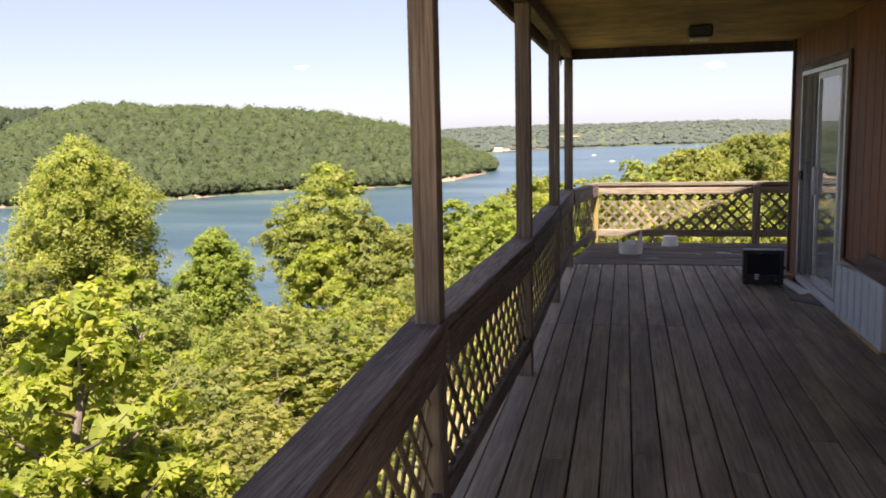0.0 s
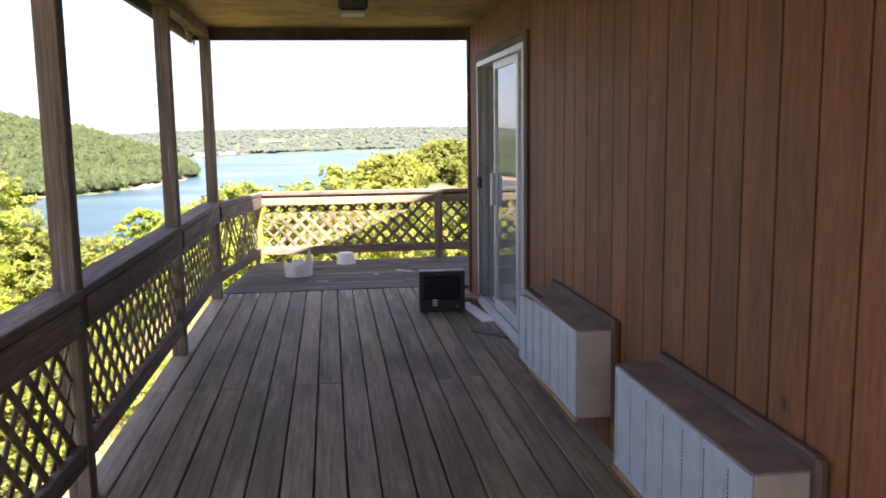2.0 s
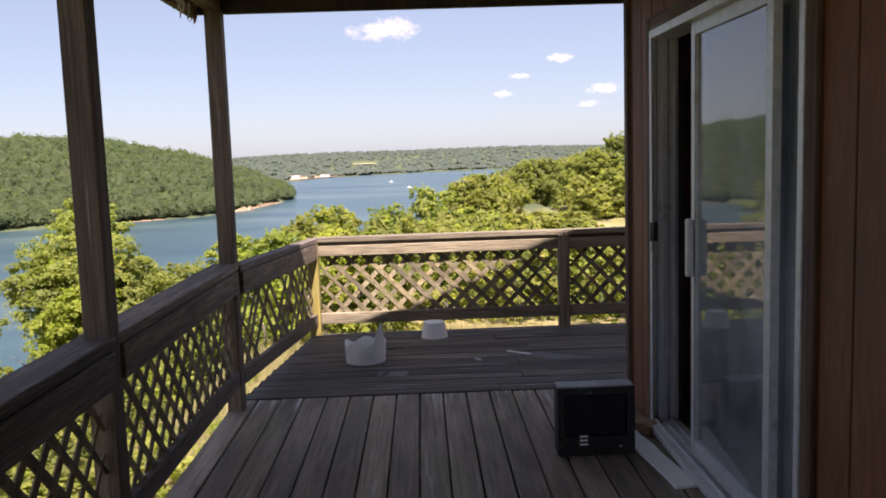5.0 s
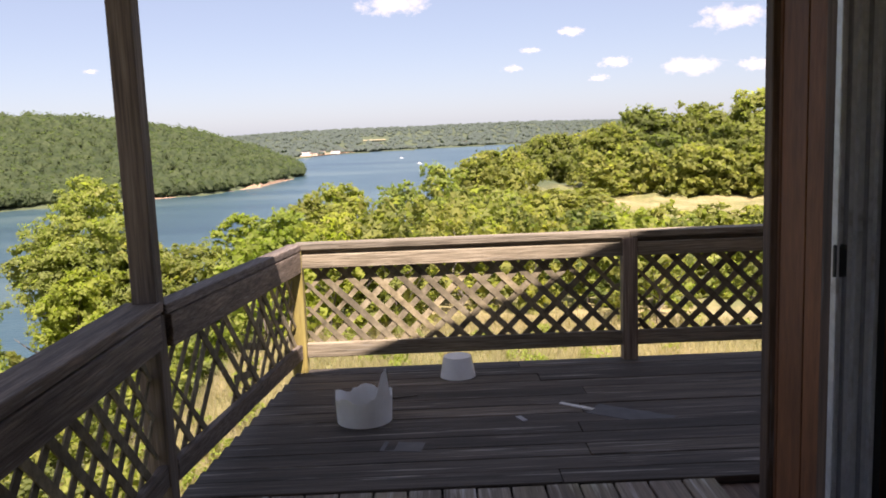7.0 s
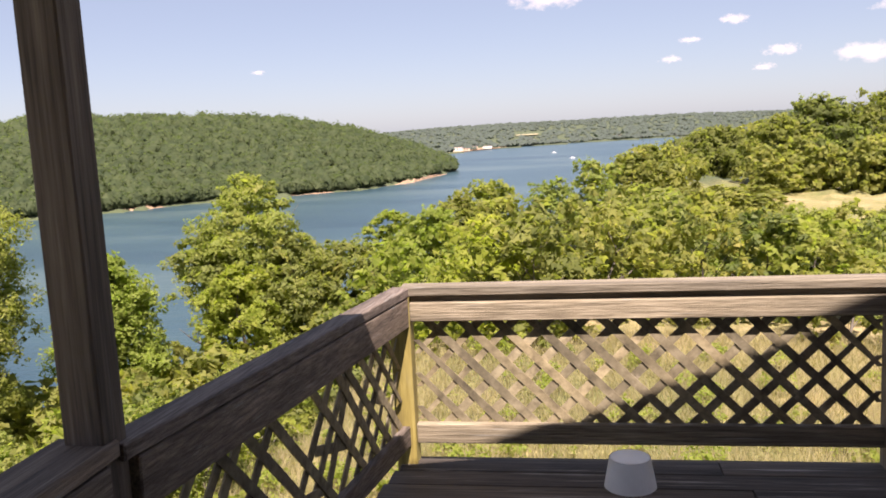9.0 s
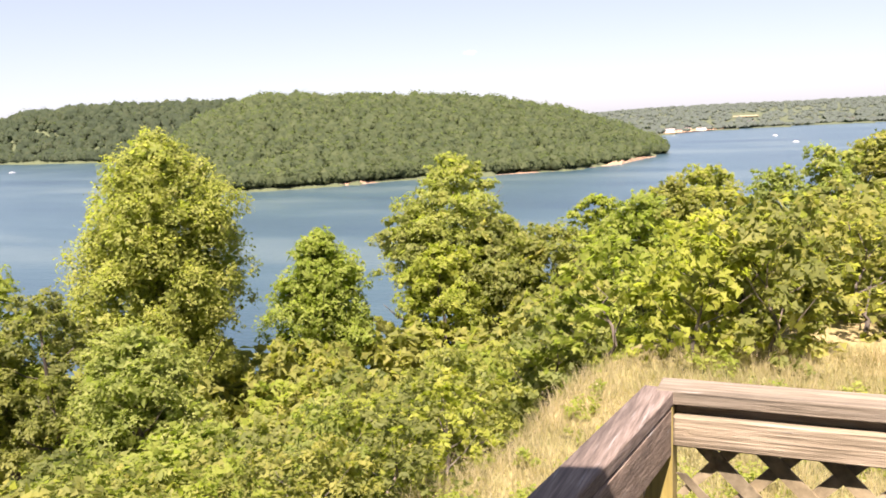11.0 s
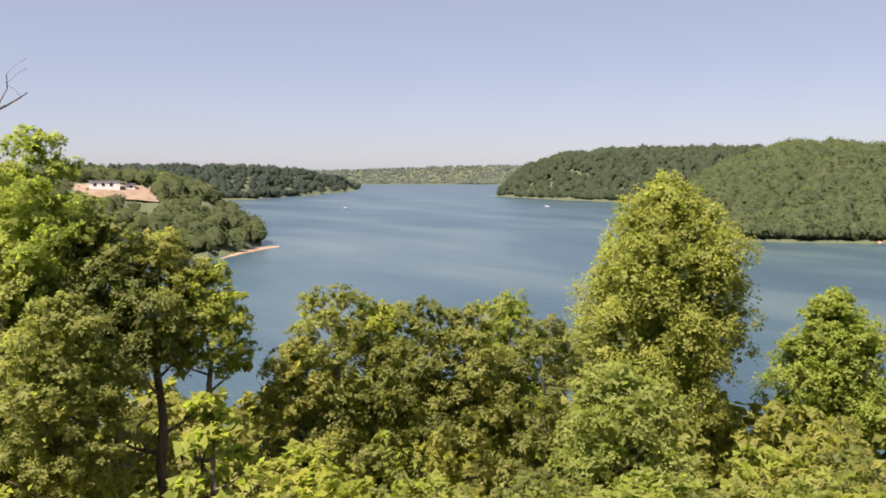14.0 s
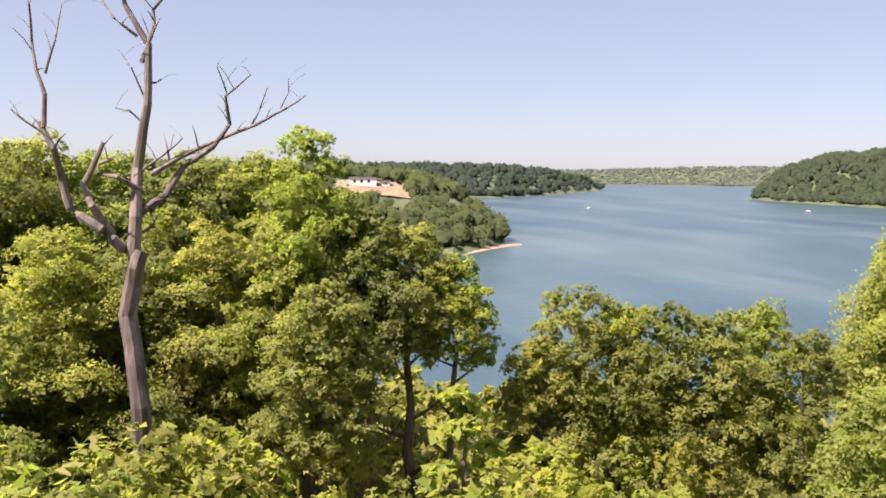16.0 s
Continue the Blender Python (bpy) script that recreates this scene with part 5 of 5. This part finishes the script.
def branch(points, r0, r1):
    pts = [at_px(*p) + Vector((0.15 * math.sin(i * 2.3 + p[0]), 0.15 * math.cos(i * 1.7), 0)) * (i > 0) for i, p in enumerate(points)]
    out, rad = [], []
    for i in range(len(pts) - 1):
        for k in range(3):
            f = k / 3
            q = pts[i].lerp(pts[i + 1], f)
            out.append(q + noise.noise_vector(q * 1.3) * 0.03)
            rad.append(r0 + (r1 - r0) * (i + f) / (len(pts) - 1))
    out.append(pts[-1])
    rad.append(r1)
    own = tube(out, rad, 9)
    # short side twigs
    for q, rq in list(zip(out, rad))[2::2]:
        if rq < 0.07 and snag_rng.random() < 0.8:
            d = Vector((snag_rng.uniform(-0.6, 0.6), snag_rng.uniform(-0.6, 0.6), snag_rng.uniform(0.1, 0.8))) * snag_rng.uniform(0.3, 0.8)
            tube([q, q + d * 0.5 + Vector((0, 0, 0.04)), q + d], [rq * 0.45, rq * 0.3, 0.004], 5, own)
    o = part("trunk" if r0 > 0.13 else "branch", own, DEAD, bare)
    o.matrix_parent_inverse = Matrix.Translation(SNAG).inverted()


branch([(0.16, SNAG.z), (0.1, -3.4), (0.0, -1.6), (-0.02, -0.6), (0.0, -0.3)], 0.2, 0.16)
branch([(0.0, -0.4), (0.08, 0.39), (0.24, 1.35), (0.26, 2.54), (0.22, 3.74), (0.0, 4.5), (-0.1, 5.2)], 0.14, 0.03)
branch([(0.22, 3.4), (0.48, 4.1), (0.58, 4.45), (0.82, 4.95), (0.9, 5.4)], 0.05, 0.014)
branch([(0.15, 3.9), (-0.25, 4.2), (-0.45, 4.75)], 0.035, 0.01)
branch([(0.25, 3.0), (0.5, 3.0), (0.72, 3.1)], 0.03, 0.012)
branch([(0.25, 2.2), (0.0, 2.45), (-0.15, 2.5)], 0.022, 0.01)
branch([(0.26, 2.7), (0.04, 3.3), (0.0, 3.5)], 0.02, 0.008)
branch([(0.1, 0.42), (0.65, 0.8), (1.1, 1.35), (1.5, 1.8), (1.76, 2.24), (1.88, 2.8), (2.41, 3.26)], 0.09, 0.014)
branch([(1.8, 2.5), (1.84, 2.9), (1.78, 3.38)], 0.028, 0.009)
branch([(0.35, 1.2), (0.9, 1.55), (1.4, 1.76), (2.3, 2.24), (2.9, 2.6), (3.5, 2.88)], 0.065, 0.011)
branch([(2.3, 2.24), (2.5, 2.55), (2.77, 3.0)], 0.024, 0.008)
branch([(2.9, 2.6), (3.1, 2.95), (3.2, 3.2)], 0.018, 0.007)
branch([(0.2, 1.3), (0.6, 1.6), (1.1, 1.95)], 0.03, 0.01)
branch([(0.15, 0.9), (-0.25, 1.15), (-0.5, 1.2)], 0.06, 0.03)
branch([(0.75, 0.9), (1.2, 1.05), (1.4, 1.05)], 0.03, 0.012)
branch([(-0.02, -0.4), (-0.57, 0.15), (-1.0, 0.55), (-1.35, 1.1), (-1.5, 1.7), (-1.55, 2.18)], 0.11, 0.05)
branch([(-1.55, 2.1), (-1.5, 2.7), (-1.52, 3.14), (-1.8, 3.7), (-1.85, 4.35), (-1.8, 4.8)], 0.05, 0.011)
branch([(-1.52, 3.1), (-1.3, 3.7), (-1.05, 4.4)], 0.03, 0.009)
branch([(-1.5, 1.95), (-1.85, 2.2), (-1.95, 2.4)], 0.03, 0.012)
branch([(-0.4, 0.05), (-0.72, 0.6), (-0.75, 1.0), (-0.57, 1.83)], 0.085, 0.045)
branch([(-0.6, 1.4), (-0.35, 1.5), (-0.3, 1.45)], 0.04, 0.02)
branch([(0.05, 0.0), (0.4, 0.2), (0.6, 0.4)], 0.035, 0.012)

# ---- far houses, beaches and boats ----
def far_house(psi, dist, w, d, h, label, mat=HOUSE_WHITE):
    p = land_point(np.array(psi), np.array(dist))
    t = thing("far_house", label, "house", tuple(p), "houses across the lake")
    t.rotation_euler = (0, 0, radians(psi))
    part("wall", box(-w / 2, w / 2, -d / 2, d / 2, -3, h), mat, t)
    part("roof", box(-w / 2 - 0.5, w / 2 + 0.5, -d / 2 - 0.5, d / 2 + 0.5, h, h + 0.6), SHINGLE, t)
    for k in range(int(w // 4)):
        x = -w / 2 + 2 + k * 4
        part("window", box(x, x + 1.6, -d / 2 - 0.06, -d / 2 - 0.005, h * 0.35, h * 0.75), DARK, t)
    return t


TAN_WALL = plain("sandy render", (0.5, 0.4, 0.3), 0.8)
far_house(78.6, 484, 15, 8, 4.2, "long white house on a bare knoll")
far_house(77.1, 486, 5, 5, 2.6, "small white outbuilding on a bare knoll")
for i, (q, dd, w) in enumerate(((8.9, 1350, 12), (8.35, 1380, 17), (7.8, 1375, 11), (7.3, 1420, 13), (6.4, 1455, 15), (5.9, 1490, 10), (5.3, 1560, 15), (3.4, 1690, 14), (0.4, 1730, 12), (-2.2, 1730, 12))):
    far_house(q, dd, w, 10, 4.5 + 1.5 * (i % 2), "pale lakeside house across the water", (TAN_WALL, HOUSE_WHITE, TAN_WALL)[i % 3])


def patch(name, psi0, psi1, r0, r1, lift, label, mat=SAND, slope=None):
    """A bare strip of ground between two bearings and distances."""
    qs = np.linspace(psi0, psi1, 40)
    g = np.random.default_rng(int(abs(psi0 * 10)))
    edge = g.uniform(0.7, 1.0, 40)
    vs = []
    for i, q in enumerate(qs):
        for f in (0.0, 0.35, 0.7, 1.0):
            r = np.interp(q, [psi0, psi1], r0) + (np.interp(q, [psi0, psi1], r1) - np.interp(q, [psi0, psi1], r0)) * f * edge[i]
            p = land_point(np.array(q), np.array(r))
            vs.append((p[0], p[1], p[2] + lift))
    fs = [(4 * i + j, 4 * i + j + 1, 4 * i + 5 + j, 4 * i + 4 + j) for i in range(39) for j in range(3)]
    return tagged(raw(name, vs, fs, mat), label, "ground", kind="structure")


patch("ground_knoll", 75.4, 80.4, (464, 464), (498, 498), 0.8, "bare brown earth below the white house", EARTH)
patch("ground_beach", 4.9, 9.0, (1500, 1296), (1580, 1400), 0.5, "tan sandy bank on the far shore", BEACH)
patch("ground_field", 3.0, 4.5, (2060, 2040), (2150, 2120), 2.5, "pale mown field among distant woods", FIELD)
vs = []
for q in np.linspace(67.9, 71.8, 30):
    f = (q - 67.9) / 3.9
    mid, half = 447 - 62 * f ** 1.3, 1 + 15 * math.sin(math.pi * min(1, f * 0.9 + 0.1)) ** 0.8
    for rr_, z in ((mid - half, -0.25), (mid + half * 0.4, 0.22), (mid + half * 1.2, -0.25)):
        vs.append((EYE.x - math.sin(radians(q)) * rr_, EYE.y + math.cos(radians(q)) * rr_, WATER_Z + z))
tagged(raw("ground_sandbar", vs, [(3 * i + j, 3 * i + j + 1, 3 * i + 4 + j, 3 * i + 3 + j) for i in range(29) for j in range(2)], SAND), "pale sandbar at the tip of the point", "sandbar", kind="structure")
shore = np.array(HILLS["main"], float)
vs, fs = [], []
qs = np.linspace(9.2, 41.0, 160)
g = np.random.default_rng(6)
for i, q in enumerate(qs):
    r = np.interp(q, shore[:, 0], shore[:, 1])
    hgt = 0.2 + 3.2 * max(0, math.sin(i * 0.17) * math.sin(i * 0.043 + 1)) * g.uniform(0.3, 1)
    for f, z in ((-2, -0.7), (0.6, 0.02), (3.6, hgt - 0.15)):
        aa = radians(q)
        vs.append((EYE.x - math.sin(aa) * (r + f), EYE.y + math.cos(aa) * (r + f), WATER_Z + z))
fs = [(3 * i + j, 3 * i + j + 1, 3 * i + 4 + j, 3 * i + 3 + j) for i in range(159) for j in range(2)]
tagged(raw("ground_bank", vs, fs, SAND), "eroded tan clay bank along the shore", "bank", kind="structure")
for q, dd in ((63.5, 950), (50, 1000), (72.0, 660), (0.8, 900), (2.0, 1100), (-0.5, 600)):
    aa = radians(q)
    t = thing("boat", "small white motor boat on the lake", "boat", (EYE.x - math.sin(aa) * dd, EYE.y + math.cos(aa) * dd, WATER_Z), "boats on the lake")
    t.rotation_euler = (0, 0, aa + 0.4)
    bm = box(-3.0, 3.0, -1.1, 1.1, -0.1, 0.9)
    for v in bm.verts:
        if v.co.x > 0:
            v.co.y *= 0.25
        if v.co.z < 0:
            v.co.y *= 0.6
    part("hull", bm, BOAT, t)
    part("cabin", box(-1.2, 0.8, -0.7, 0.7, 0.91, 1.7, 0.1), BOAT, t)

# ---- clouds ----
for i, (q, sl, w) in enumerate([(2.3, 0.142, 300), (-17.0, 0.058, 260), (-12.2, 0.0665, 150), (-6.8, 0.084, 90), (-5.6, 0.0645, 90), (-9.4, 0.103, 130), (-19.5, 0.108, 320), (21.2, 0.0745, 60), (-20.9, 0.056, 170), (-11.2, 0.05, 90), (97.2, 0.2, 190), (-24, 0.09, 300)]):
    aa, R = radians(q), 4000
    ob = raw("cloud", [(-1, 0, -0.5), (1, 0, -0.5), (1, 0, 0.5), (-1, 0, 0.5)], [(0, 1, 2, 3)], CLOUD)
    ob.visible_shadow = False
    ob.matrix_world = pose(EYE.x - math.sin(aa) * R, EYE.y + math.cos(aa) * R, EYE.z + sl * R, 0, 0, q) @ Matrix.Diagonal((w * 0.72, 1, w * 0.5, 1))
    tagged(ob, "small white fair-weather cloud", "cloud", "clouds", "structure")

# ---- deck boards ----
brd = random.Random(12)
pitch = 0.1435
JOINT = 8.4
n = int((WALL_X - DECK_L) / pitch + 1.02)
for k in range(n + 1):
    x0 = DECK_L + (k - 1.02) * pitch
    x1 = min(x0 + pitch - 0.008, WALL_X - 0.004)
    x0 = max(x0, DECK_L)
    joints = [DECK_BACK, 0.72, 5.33 + brd.uniform(-0.02, 0.02), JOINT - 0.01] if k % 3 else [DECK_BACK, -1.8, 2.9 + brd.uniform(-0.5, 0.5), JOINT - 0.01 + brd.uniform(-0.006, 0.006)]
    if k == n:
        joints[-1] = CORNER_Y
    for a, b in zip(joints, joints[1:]):
        if x1 - x0 > 0.03:
            dz = brd.uniform(-0.002, 0.002)
            part("board", box(x0 + brd.uniform(0, 0.002), x1, a + 0.002, b - 0.002, -0.033 + dz, dz, 0.004), DECK, floor)
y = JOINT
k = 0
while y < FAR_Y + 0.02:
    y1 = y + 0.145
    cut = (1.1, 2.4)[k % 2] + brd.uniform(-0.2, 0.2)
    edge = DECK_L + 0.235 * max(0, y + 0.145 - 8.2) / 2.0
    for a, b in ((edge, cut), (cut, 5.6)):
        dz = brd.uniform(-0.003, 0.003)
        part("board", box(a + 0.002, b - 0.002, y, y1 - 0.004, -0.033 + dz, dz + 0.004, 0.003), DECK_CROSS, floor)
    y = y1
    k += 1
part("board", box(DECK_L + 0.24, 5.6, FAR_Y + 0.12, FAR_Y + 0.15, -0.25, -0.01, 0.003), RAIL_X, floor)
part("board", box(DECK_L - 0.066, DECK_L - 0.004, DECK_BACK, 3.8, -0.034, -0.002, 0.004), DECK, floor)
